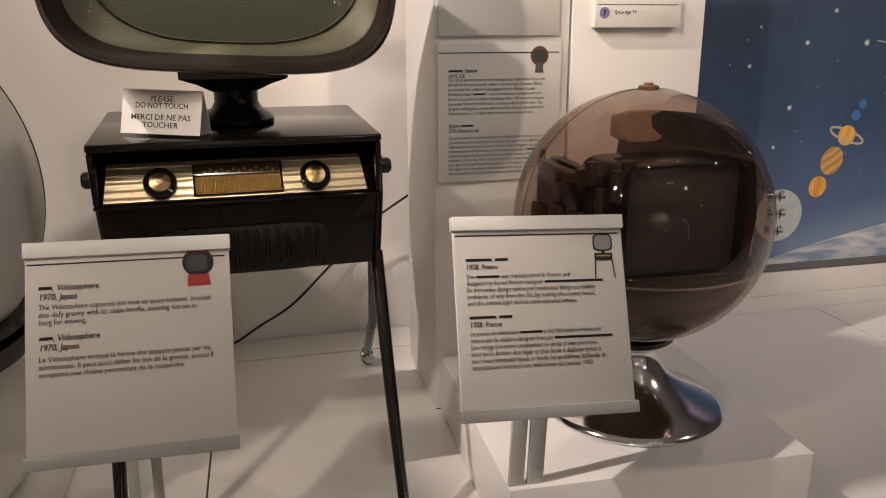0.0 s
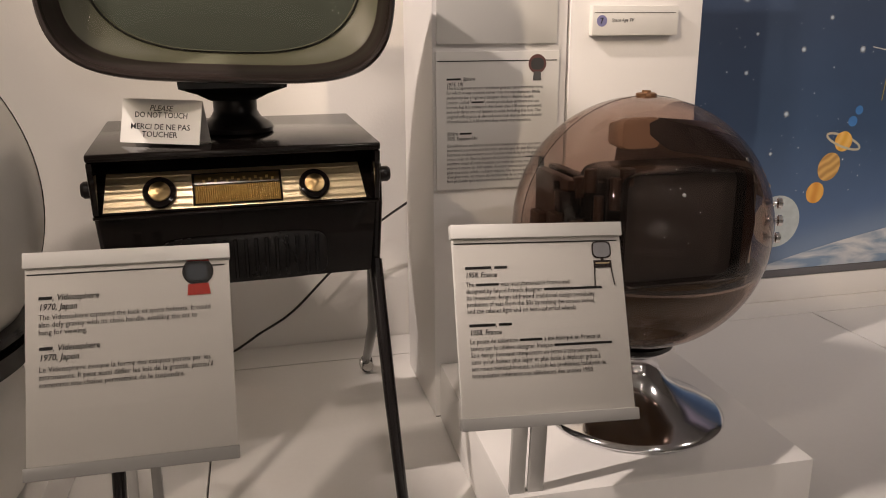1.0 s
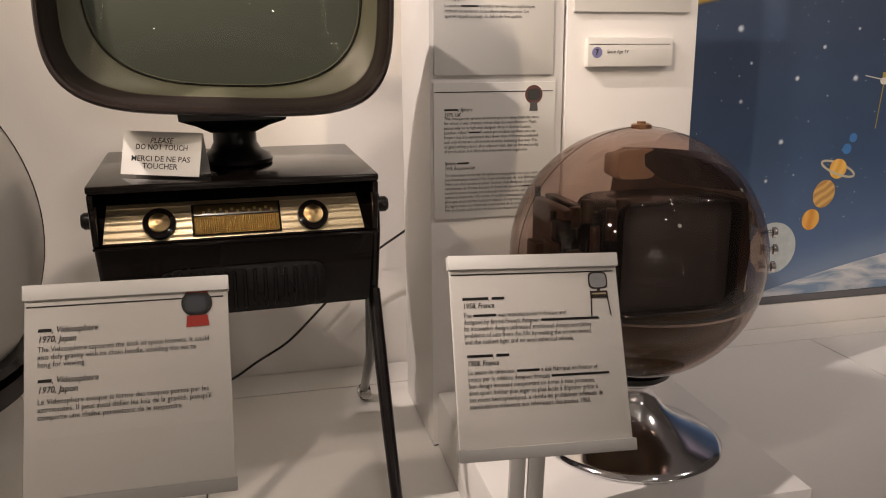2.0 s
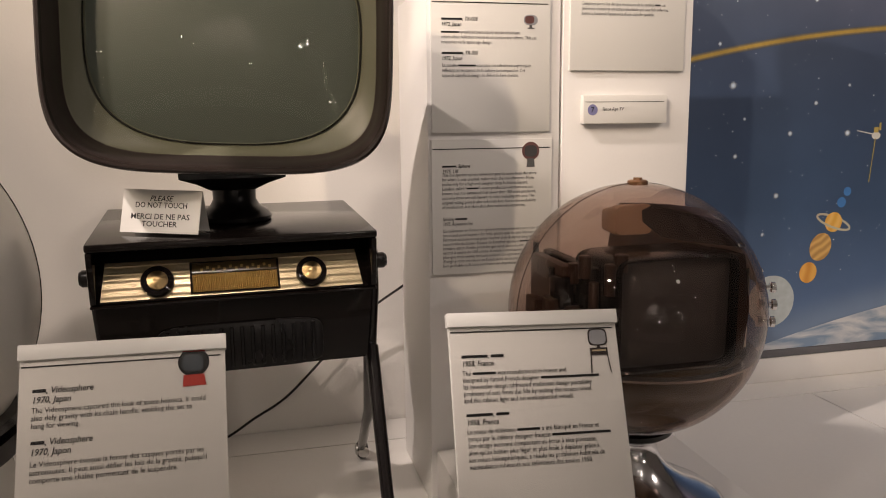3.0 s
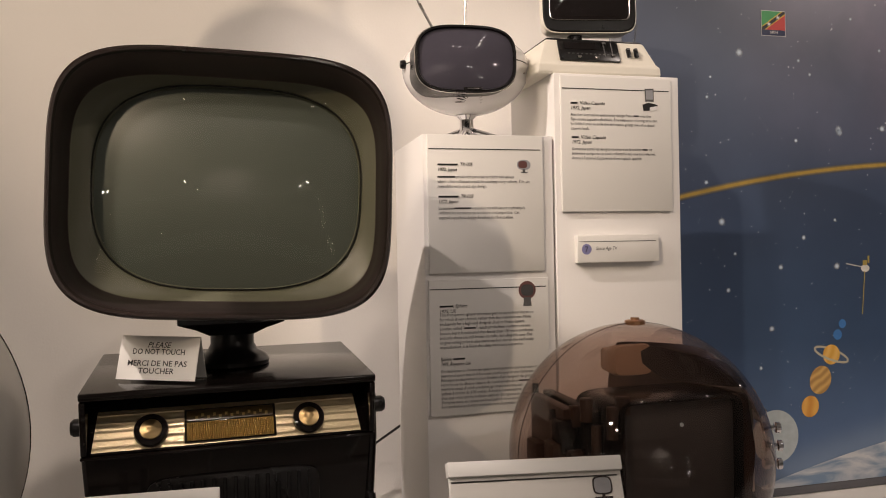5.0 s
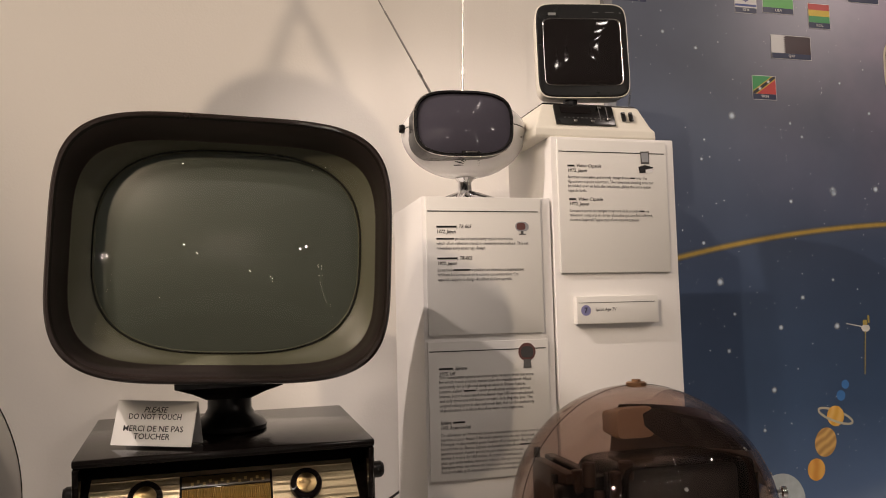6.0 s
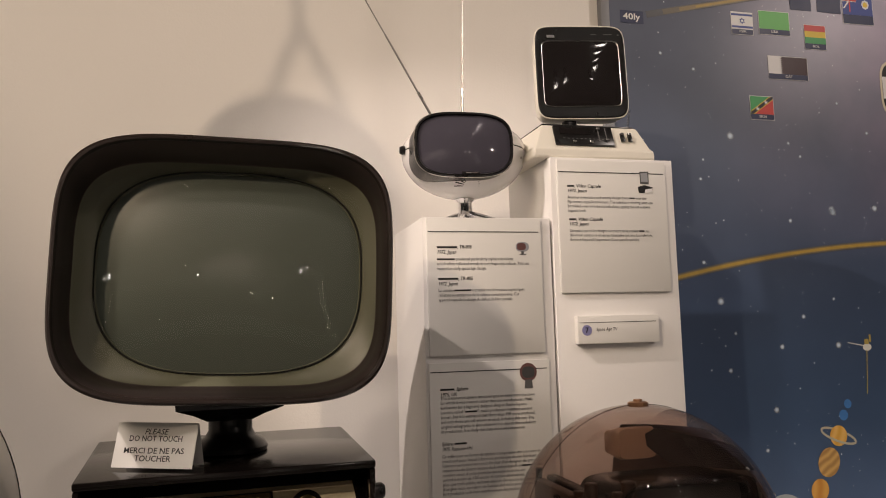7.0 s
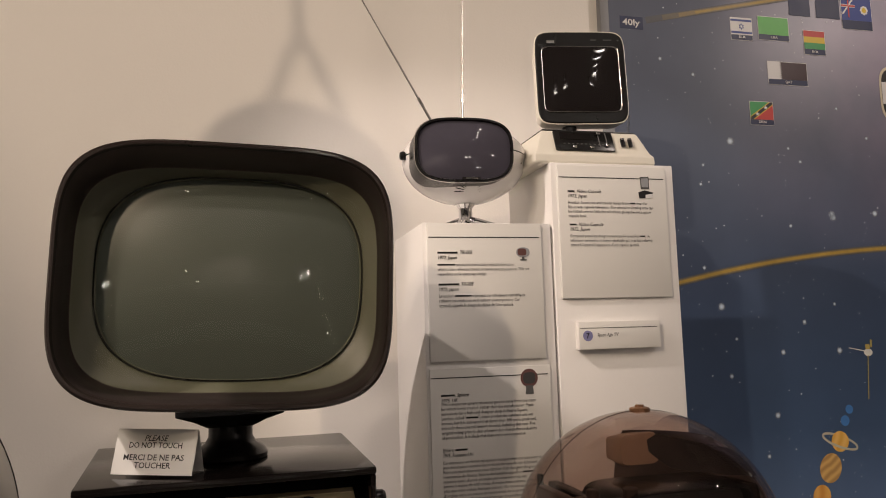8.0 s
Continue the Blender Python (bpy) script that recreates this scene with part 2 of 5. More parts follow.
def run(line, slant, heavy):
    """A line as a bmesh of unit size and its length; words in braces become bars."""
    bm = bmesh.new()
    x = 0.0
    for i, piece in enumerate(line.replace("}", "{").split("{")):
        if not piece:
            continue
        if i % 2:
            w = 0.53 * len(piece)
            f = [bm.verts.new(c) for c in ((x + slant * 0.1, 0.1, 0), (x + w + slant * 0.1, 0.1, 0), (x + w + slant * 0.45, 0.46, 0), (x + slant * 0.45, 0.46, 0))]
            bm.faces.new(f)
            x += w + 0.04
            continue
        lead = len(piece) - len(piece.lstrip(" "))
        x += 0.27 * lead
        core = piece.strip(" ")
        if core:
            me = glyphs(core, slant, heavy)
            if me.vertices:
                co = [v.co.x for v in me.vertices]
                tmp = bmesh.new()
                tmp.from_mesh(me)
                bmesh.ops.translate(tmp, vec=(x, 0, 0), verts=tmp.verts)
                tmp.to_mesh(me)
                tmp.free()
                bm.from_mesh(me)
                x += max(co) + 0.05
            bpy.data.meshes.remove(me)
        x += 0.27 * (len(piece) - len(piece.rstrip(" ")) if core else 0)
    return bm, x


def lettering(name, lines, x0, z0, pitch, size, widest, y, material, parent, slant=0.0, heavy=0.0, centred=False):
    """Lines of print in the xz plane from the first base line down; the longest one is as wide as widest."""
    runs = [run(line, slant, heavy) for line in lines]
    k = widest / max(w for _, w in runs)
    for i, (bm, w) in enumerate(runs):
        off = x0 - (w * k / 2 if centred else 0)
        m = Matrix(((k, 0, 0, off), (0, 0, 1, y), (0, size, 0, z0 - i * pitch), (0, 0, 0, 1)))
        moved(bm, m)
    return part(name, merge([bm for bm, _ in runs]), material, parent, angle=0)


# ---- structure ----
def structure(name, bm, material, label, category):
    ob = part(name, bm, material)
    return tagged(ob, label, category, kind="structure")


BACK = 0.456
structure("floor", box(-4, 4, -5.5, 0.6, -0.80, -0.75, 0), FLOORGAL, "pale gallery floor in front of the display platform", "floor")
structure("ceiling", box(-4, 4, -5.5, 0.6, 2.75, 2.85, 0), CEIL, "plain painted gallery ceiling over the display", "ceiling")
structure("wall_north", box(-4, 4, BACK, 0.6, -0.75, 2.75, 0), WALL, "white painted wall behind the televisions", "wall")
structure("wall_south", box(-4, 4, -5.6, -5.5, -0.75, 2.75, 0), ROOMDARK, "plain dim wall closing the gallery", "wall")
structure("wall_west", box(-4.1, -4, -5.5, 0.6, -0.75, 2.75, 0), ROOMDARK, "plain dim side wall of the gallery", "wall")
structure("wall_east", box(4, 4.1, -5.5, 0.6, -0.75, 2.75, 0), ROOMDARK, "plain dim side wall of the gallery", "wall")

platform = thing("display_platform", pose(0, 0, 0), "low white painted display platform with panel joints", "platform", kind="structure")
part("core", box(-3.0, 3.2, -0.92, BACK - 0.002, -0.749, -0.012, 0), RUBBER, platform)
for x0, x1, y0, y1 in ((-3.0, -0.4236, -0.93, 0.3305), (-0.4204, 1.0985, -0.93, 0.3305), (1.1018, 3.2, -0.93, 0.3305),
                       (-3.0, 0.6, 0.3350, BACK - 0.004), (0.6015, 3.2, 0.3350, BACK - 0.004)):
    part("panel", box(x0, x1, y0, y1, -0.012, 0.0, 0.0006, 1), PLATFORM, platform)
part("fascia", box(-3.0, 3.2, -0.936, -0.922, -0.749, -0.013, 0.001), WHITE, platform)
structure("baseboard", box(0.60, 3.2, BACK - 0.022, BACK - 0.002, 0.0005, 0.070, 0.002), WHITE, "white painted baseboard below the space mural", "baseboard")


# ---- mural with painted space scene ----
def mural_paint():
    m = bpy.data.materials.new("mural_night_sky")
    m.use_nodes = True
    nt = m.node_tree
    b = nt.nodes["Principled BSDF"]
    b.inputs["Roughness"].default_value = 0.42
    co = nt.nodes.new("ShaderNodeTexCoord")
    sep = nt.nodes.new("ShaderNodeSeparateXYZ")
    nt.links.new(co.outputs["Object"], sep.inputs[0])
    ramp = nt.nodes.new("ShaderNodeValToRGB")
    rng = nt.nodes.new("ShaderNodeMapRange")
    rng.inputs["From Min"].default_value, rng.inputs["From Max"].default_value = 0.05, 1.75
    nt.links.new(sep.outputs["Z"], rng.inputs["Value"])
    nt.links.new(rng.outputs["Result"], ramp.inputs["Fac"])
    el = ramp.color_ramp.elements
    el[0].position, el[0].color = 0.0, (0.10, 0.16, 0.29, 1)
    el[1].position, el[1].color = 1.0, (0.13, 0.15, 0.21, 1)
    for pos, c in ((0.10, (0.085, 0.15, 0.29, 1)), (0.25, (0.045, 0.085, 0.17, 1)), (0.50, (0.050, 0.072, 0.125, 1)), (0.75, (0.095, 0.115, 0.165, 1))):
        e = el.new(pos)
        e.color = c
    cloud = nt.nodes.new("ShaderNodeTexNoise")
    cloud.inputs["Scale"].default_value, cloud.inputs["Detail"].default_value = 2.2, 5
    nt.links.new(co.outputs["Object"], cloud.inputs["Vector"])
    right = nt.nodes.new("ShaderNodeMapRange")
    right.inputs["From Min"].default_value, right.inputs["From Max"].default_value = 0.9, 1.6
    nt.links.new(sep.outputs["X"], right.inputs["Value"])
    high = nt.nodes.new("ShaderNodeMapRange")
    high.inputs["From Min"].default_value, high.inputs["From Max"].default_value = 0.9, 1.6
    nt.links.new(sep.outputs["Z"], high.inputs["Value"])
    prod = nt.nodes.new("ShaderNodeMath")
    prod.operation = "MULTIPLY"
    nt.links.new(right.outputs["Result"], prod.inputs[0])
    nt.links.new(high.outputs["Result"], prod.inputs[1])
    neb = nt.nodes.new("ShaderNodeMapRange")
    neb.inputs["From Min"].default_value, neb.inputs["From Max"].default_value = 0.36, 0.62
    nt.links.new(cloud.outputs["Fac"], neb.inputs["Value"])
    prod2 = nt.nodes.new("ShaderNodeMath")
    prod2.operation = "MULTIPLY"
    nt.links.new(prod.outputs[0], prod2.inputs[0])
    nt.links.new(neb.outputs["Result"], prod2.inputs[1])
    mix = nt.nodes.new("ShaderNodeMix")
    mix.data_type = "RGBA"
    nt.links.new(prod2.outputs[0], mix.inputs["Factor"])
    nt.links.new(ramp.outputs["Color"], mix.inputs["A"])
    mix.inputs["B"].default_value = (0.36, 0.29, 0.40, 1)
    # printed haze that fades upward from the planet's curved edge
    def calc(op, a, b_, c=None):
        n = nt.nodes.new("ShaderNodeMath")
        n.operation = op
        for slot, value in enumerate((a, b_, c)):
            if isinstance(value, float):
                n.inputs[slot].default_value = value
            elif value is not None:
                nt.links.new(value, n.inputs[slot])
        return n.outputs[0]
    off = calc("MULTIPLY_ADD", sep.outputs["X"], -0.8, 1.68)
    edge = calc("MULTIPLY_ADD", calc("MULTIPLY", off, off), -0.19, 0.250)
    rise = calc("SUBTRACT", sep.outputs["Z"], edge)
    haze = nt.nodes.new("ShaderNodeMapRange")
    haze.interpolation_type = "SMOOTHERSTEP"
    haze.inputs["From Min"].default_value, haze.inputs["From Max"].default_value = -0.02, 0.11
    haze.inputs["To Min"].default_value, haze.inputs["To Max"].default_value = 0.9, 0.0
    nt.links.new(rise, haze.inputs["Value"])
    hazed = nt.nodes.new("ShaderNodeMix")
    hazed.data_type = "RGBA"
    nt.links.new(haze.outputs["Result"], hazed.inputs["Factor"])
    nt.links.new(mix.outputs["Result"], hazed.inputs["A"])
    hazed.inputs["B"].default_value = (0.19, 0.27, 0.41, 1)
    mix = hazed
    soft = nt.nodes.new("ShaderNodeMix")
    soft.data_type, soft.blend_type = "RGBA", "MULTIPLY"
    soft.inputs["Factor"].default_value = 0.35
    n2 = nt.nodes.new("ShaderNodeTexNoise")
    n2.inputs["Scale"].default_value, n2.inputs["Detail"].default_value = 5.0, 8
    nt.links.new(co.outputs["Object"], n2.inputs["Vector"])
    lift = nt.nodes.new("ShaderNodeMapRange")
    lift.inputs["To Min"].default_value, lift.inputs["To Max"].default_value = 0.5, 1.5
    nt.links.new(n2.outputs["Fac"], lift.inputs["Value"])
    nt.links.new(mix.outputs["Result"], soft.inputs["A"])
    nt.links.new(lift.outputs["Result"], soft.inputs["B"])
    nt.links.new(soft.outputs["Result"], b.inputs["Base Color"])
    return m


MURAL_Y = 0.436
FACE = MURAL_Y - 0.0006
mural = thing("space_mural", pose(0, 0, 0), "large printed mural of planets, stars and flags in space", "mural")
part("panel", box(0.612, 3.15, MURAL_Y, BACK - 0.001, 0.092, 2.6, 0.0008), mural_paint(), mural)
part("lower_frame", box(0.588, 3.15, MURAL_Y - 0.004, BACK - 0.001, 0.071, 0.0915, 0.001), FRAMEGREY, mural, "dark grey frame strip")
part("side_frame", box(0.588, 0.6115, MURAL_Y - 0.004, BACK - 0.001, 0.0925, 2.6, 0.001), mat("grey_side_frame", (0.22, 0.23, 0.25), 0.5), mural, "grey frame strip")

rng_ = random.Random(5)
STARC = paint("star_white", (0.75, 0.80, 0.86), 0.05)
bms = []
for _ in range(560):
    x, z = rng_.uniform(0.64, 2.2), rng_.uniform(0.30, 1.9)
    r = rng_.choice((0.0007, 0.0009, 0.0009, 0.0012, 0.0012, 0.0018))
    bms.append(disc(x, z, r, FACE, 7))
tagged(part("star_field", merge(bms), STARC, mural, "tiny white printed stars", angle=0), kind="stuff")


def glow(name, cx, cz, r, colour, strength, y=FACE - 0.0002):
    """Soft-edged printed spot: fades out from its middle by the mesh's own coordinates."""
    m = bpy.data.materials.new(name)
    m.use_nodes = True
    nt = m.node_tree
    b = nt.nodes["Principled BSDF"]
    b.inputs["Base Color"].default_value = (*colour, 1)
    b.inputs["Roughness"].default_value = 0.6
    co = nt.nodes.new("ShaderNodeTexCoord")
    ln = nt.nodes.new("ShaderNodeVectorMath")
    ln.operation = "LENGTH"
    nt.links.new(co.outputs["Object"], ln.inputs[0])
    mr = nt.nodes.new("ShaderNodeMapRange")
    mr.interpolation_type = "SMOOTHSTEP"
    mr.inputs["From Min"].default_value, mr.inputs["From Max"].default_value = 0.0, r
    mr.inputs["To Min"].default_value, mr.inputs["To Max"].default_value = strength, 0.0
    nt.links.new(ln.outputs["Value"], mr.inputs["Value"])
    nt.links.new(mr.outputs["Result"], b.inputs["Alpha"])
    return m


STAR_GLOW = glow("star_halo", 0, 0, 0.011, (0.62, 0.72, 0.82), 0.9)
for x, z, k in ((1.255, 1.045, 1.3), (0.889, 0.8, 1.2), (1.065, 0.677, 0.9), (1.034, 0.515, 1.0), (1.138, 0.755, 0.8), (0.905, 0.621, 0.8), (0.846, 0.902, 0.7), (1.242, 0.676, 1.1), (0.927, 0.716, 0.6), (1.119, 1.014, 0.7), (1.238, 0.801, 0.6), (0.76, 0.557, 0.9), (0.999, 0.413, 0.7),
                (0.95, 1.242, 1.3), (1.258, 1.039, 1.2), (1.398, 1.051, 1.1), (0.755, 1.459, 0.7), (0.851, 1.421, 0.7), (1.3, 1.348, 0.6), (1.131, 1.228, 0.6), (1.166, 1.192, 0.6), (1.393, 1.266, 0.7), (0.863, 1.175, 0.5), (0.852, 1.123, 0.6), (1.374, 1.593, 0.7)):
    ob = part("bright_star", disc(0, 0, 0.012, 0, 20), STAR_GLOW, mural, place=pose(x, FACE - 0.0003, z))
    ob.scale = (k, 1, k)


def ribbon(points, half, y):
    bm = bmesh.new()
    vs = []
    pts = [Vector((p[0], 0, p[1])) for p in points]
    for i, p in enumerate(pts):
        d = (pts[min(i + 1, len(pts) - 1)] - pts[max(i - 1, 0)]).normalized()
        nrm = Vector((-d.z, 0, d.x))
        vs.append([bm.verts.new((p.x + nrm.x * s_ * half, y, p.z + nrm.z * s_ * half)) for s_ in (-1, 1)])
    for a, b in zip(vs, vs[1:]):
        bm.faces.new((a[0], b[0], b[1], a[1]))
    return bm


arc = [(0.62 + 0.06 * k, 0.958 - 0.130 * (1.62 - (0.62 + 0.06 * k)) ** 2) for k in range(40)]
arc2 = [(0.72 + 0.05 * k, 1.562 + 0.226 * 0.05 * k - 0.006 * (0.05 * k) ** 2) for k in range(20)]
for curve, wide in ((arc, 1.0), (arc2, 0.9)):
    for k, (half, colour) in enumerate(((0.0100, (0.085, 0.090, 0.100)), (0.0078, (0.145, 0.125, 0.085)), (0.0056, (0.25, 0.185, 0.075)), (0.0034, (0.40, 0.27, 0.055)))):
        part("orbit_line", ribbon(curve[0 if wide == 1.0 else k:], half * wide, FACE - 0.00012 * k), paint("orbit_yellow", colour, 0.25, 20), mural, "soft-edged yellow printed orbit line", angle=0)


def banded(name, a, b_, scale, tilt):
    m = paint(name, a, 0.2, 60)
    nt = m.node_tree
    w = nt.nodes.new("ShaderNodeTexWave")
    w.inputs["Scale"].default_value, w.inputs["Distortion"].default_value = scale, 3.0
    mp = nt.nodes.new("ShaderNodeMapping")
    mp.inputs["Rotation"].default_value = (0, radians(tilt), 0)
    co = nt.nodes.new("ShaderNodeTexCoord")
    nt.links.new(co.outputs["Object"], mp.inputs["Vector"])
    nt.links.new(mp.outputs["Vector"], w.inputs["Vector"])
    mx = nt.nodes.new("ShaderNodeMix")
    mx.data_type = "RGBA"
    mx.inputs["A"].default_value, mx.inputs["B"].default_value = (*a, 1), (*b_, 1)
    nt.links.new(w.outputs["Fac"], mx.inputs["Factor"])
    nt.links.new(mx.outputs["Result"], nt.nodes["Principled BSDF"].inputs["Base Color"])
    return m


part("planet", disc(0, 0, 0.027, 0, rz=0.029), banded("orange_planet", (0.62, 0.28, 0.05), (0.75, 0.42, 0.10), 9, 20), mural, "small orange planet", 0, pose(1.149, FACE - 0.0004, 0.302, 0, 20, 0))
part("planet", disc(0, 0, 0.033, 0, rz=0.039), banded("striped_planet", (0.66, 0.42, 0.14), (0.42, 0.24, 0.08), 16, -30), mural, "striped yellow planet", 0, pose(1.183, FACE - 0.0004, 0.371, 0, 25, 0))
saturn = part("planet", disc(0, 0, 0.027, 0), banded("ringed_planet", (0.70, 0.38, 0.06), (0.80, 0.50, 0.14), 12, -15), mural, "ringed orange planet", 0, pose(1.219, FACE - 0.0004, 0.4375))
for first_, depth in ((0, 0.0002), (180, -0.0004)):
    ring_pts = [(0.056 * math.cos(a) * 0.94 + 0.014 * math.sin(a) * 0.34, -0.056 * math.cos(a) * 0.34 + 0.014 * math.sin(a) * 0.94)
                for a in (radians(first_ + 6 * k) for k in range(31))]
    part("planet_ring", ribbon(ring_pts, 0.0030, depth), paint("ring_cream", (0.50, 0.48, 0.38)), saturn, angle=0)
BLUEP = paint("blue_planet", (0.06, 0.20, 0.50), 0.15)
part("planet", disc(0, 0, 0.014, 0), BLUEP, mural, "small blue planet", 0, pose(1.240, FACE - 0.0004, 0.4905))
part("planet", disc(0, 0, 0.012, 0), BLUEP, mural, "small blue planet", 0, pose(1.256, FACE - 0.0004, 0.5195))
MOON = mat("printed_moon", (0.46, 0.52, 0.54), 0.5, var=0.25, scale=16, fine=60)
part("moon", disc(0, 0, 0.071, 0), MOON, mural, "pale printed moon with craters", 0, pose(1.039, FACE - 0.0003, 0.229))
CLOUD = bpy.data.materials.new("printed_clouds")
CLOUD.use_nodes = True
nt = CLOUD.node_tree
co, mp, nz, rp = (nt.nodes.new(n) for n in ("ShaderNodeTexCoord", "ShaderNodeMapping", "ShaderNodeTexNoise", "ShaderNodeValToRGB"))
mp.inputs["Scale"].default_value, mp.inputs["Rotation"].default_value = (5.0, 1.0, 26.0), (0, radians(14), 0)
nz.inputs["Scale"].default_value, nz.inputs["Detail"].default_value, nz.inputs["Distortion"].default_value = 1.0, 9, 0.8
rp.color_ramp.elements[0].position, rp.color_ramp.elements[0].color = 0.36, (0.20, 0.29, 0.42, 1)
rp.color_ramp.elements[1].position, rp.color_ramp.elements[1].color = 0.58, (0.62, 0.64, 0.66, 1)
nt.links.new(co.outputs["Object"], mp.inputs["Vector"])
nt.links.new(mp.outputs["Vector"], nz.inputs["Vector"])
nt.links.new(nz.outputs["Fac"], rp.inputs["Fac"])
nt.links.new(rp.outputs["Color"], nt.nodes["Principled BSDF"].inputs["Base Color"])
nt.nodes["Principled BSDF"].inputs["Roughness"].default_value = 0.5
limb = [(1.00 + 0.05 * k, 0.060 + 0.19 * (1 - ((2.1 - (1.00 + 0.05 * k)) / 1.25) ** 2)) for k in range(43)]
part("planet_limb", flat([(3.1, 0.0925), (0.98, 0.0925)] + limb, FACE - 0.0005), CLOUD, mural, "cloudy blue-white planet edge", 0)
# probe with dish and boom
WHITEP, YELP = paint("probe_white", (0.7, 0.7, 0.66)), paint("probe_gold", (0.45, 0.36, 0.10))
probe = part("space_probe", disc(0, 0, 0.014, 0, rz=0.010), WHITEP, mural, "white dish probe with long boom", 0, pose(1.334, FACE - 0.0004, 0.668))
part("boom", ribbon([(-0.002, -0.008), (-0.012, -0.125)], 0.0013, -0.0002), YELP, probe, angle=0)
part("boom", ribbon([(-0.010, 0.004), (-0.062, 0.014)], 0.0013, -0.0002), WHITEP, probe, angle=0)
part("probe_body", merge([rect(-0.008, 0.006, 0.008, 0.022, -0.0002), rect(0.008, 0.014, 0.014, 0.034, -0.0002)]), YELP, probe, angle=0)
part("ship_tip", flat([(1.425, 0.345), (1.50, 0.395), (1.50, 0.325)], FACE - 0.0004), paint("ship_blue", (0.04, 0.07, 0.22)), mural, "dark blue painted ship tip", 0)

NAVY = paint("label_navy", (0.012, 0.022, 0.075))
PAPER = paint("flag_white", (0.74, 0.74, 0.74), 0.03)
FRED, FGREEN, FYEL, FMAROON = paint("flag_red", (0.55, 0.05, 0.04)), paint("flag_green", (0.05, 0.33, 0.10)), paint("flag_yellow", (0.72, 0.52, 0.04)), paint("flag_maroon", (0.035, 0.010, 0.014))
FLIME, FBLUE = paint("flag_lime", (0.13, 0.48, 0.11)), paint("flag_blue", (0.03, 0.06, 0.28))
FBLACK = paint("flag_black", (0.012, 0.012, 0.012))


def flag(x0, x1, z0, z1, code, shapes, label):
    """Printed flag with a navy code strip at its foot."""
    border = part("flag", rect(x0, x1, z0, z1, FACE - 0.0003), PAPER, mural, label, 0)
    strip = 0.24 * (z1 - z0)
    part("code_strip", rect(x0 + 0.001, x1 - 0.001, z0 + 0.001, z0 + strip, FACE - 0.0006), NAVY, border, angle=0)
    for material, *outline in shapes:
        part("field", flat([(x0 + 0.0015 + u * (x1 - x0 - 0.003), z0 + strip + v * (z1 - z0 - strip - 0.0015)) for u, v in outline], FACE - 0.0006 - 0.00015 * len(border.children)), material, border, angle=0)
    if code:
        lettering("code", [code], (x0 + x1) / 2, z0 + 0.006, 0.01, 0.010, 0.024, FACE - 0.0022, PAPER, border, heavy=0.01, centred=True)
    return border


def span(a, b, c, d):
    return ((a, c), (b, c), (b, d), (a, d))


def star_shape(cx, cy, r, points, inner, kx=1.0):
    return tuple((cx + kx * (r if k % 2 == 0 else r * inner) * math.sin(math.pi * k / points), cy + (r if k % 2 == 0 else r * inner) * math.cos(math.pi * k / points)) for k in range(2 * points))


flag(0.977, 1.046, 1.527, 1.592, "ISR", [(FBLUE, *span(0, 1, 0.80, 0.92)), (FBLUE, *span(0, 1, 0.08, 0.20)), (FBLUE, *star_shape(0.5, 0.5, 0.2, 6, 0.58, 0.72)), (PAPER, *star_shape(0.5, 0.5, 0.11, 6, 0.58, 0.72))], "printed white flag with blue stripes and star")
flag(1.064, 1.164, 1.533, 1.602, "LBA", [(FLIME, *span(0, 1, 0, 1))], "printed plain green flag")
flag(1.210, 1.282, 1.500, 1.572, "BOL", [(FRED, *span(0, 1, 0.67, 1)), (FYEL, *span(0, 1, 0.34, 0.67)), (FGREEN, *span(0, 1, 0, 0.34))], "printed red, yellow and green striped flag")
teeth = [(1, 0), (1, 1)]
for k in range(9):
    teeth += [(0.30, 1 - k / 9), (0.36, 1 - (k + 0.5) / 9)]
teeth += [(0.30, 0)]
flag(1.085, 1.213, 1.407, 1.474, "QAT", [(FMAROON, *teeth)], "printed maroon and white serrated flag")
flag(1.018, 1.093, 1.290, 1.357, "SKN", [(FGREEN, (0, 0), (1, 1), (0, 1)), (FRED, (0, 0), (1, 0), (1, 1)), (FYEL, (0, 0), (0.16, 0), (1, 0.84), (1, 1), (0.84, 1), (0, 0.16)),
                                         (FBLACK, (0, 0), (0.11, 0), (1, 0.89), (1, 1), (0.89, 1), (0, 0.11)), (PAPER, *star_shape(0.30, 0.30, 0.13, 5, 0.4, 0.8)), (PAPER, *star_shape(0.68, 0.68, 0.13, 5, 0.4, 0.8))],
     "printed green, black and red diagonal flag")
flag(1.346, 1.452, 1.585, 1.70, "", [(FBLUE, *span(0, 1, 0, 1)), (PAPER, *span(0, 0.46, 0.45, 0.55)), (FRED, *span(0, 0.46, 0.47, 0.53)), (PAPER, (0, 0.2), (0.06, 0.2), (0.46, 0.8), (0.40, 0.8)), (FRED, *span(0.21, 0.25, 0.1, 1)), (PAPER, *star_shape(0.75, 0.38, 0.17, 8, 0.85, 0.8)), (FYEL, *star_shape(0.75, 0.38, 0.10, 8, 0.85, 0.8))], "printed blue flag with small red and white corner")
for x0, x1 in ((1.17, 1.24), (1.26, 1.34)):
    part("flag", rect(x0, x1, 1.612, 1.69, FACE - 0.0004), NAVY, mural, "navy foot of a printed flag", 0)
tag = part("distance_tag", rect(0.644, 0.711, 1.535, 1.569, FACE - 0.0003), NAVY, mural, "navy tag with white lettering", 0)
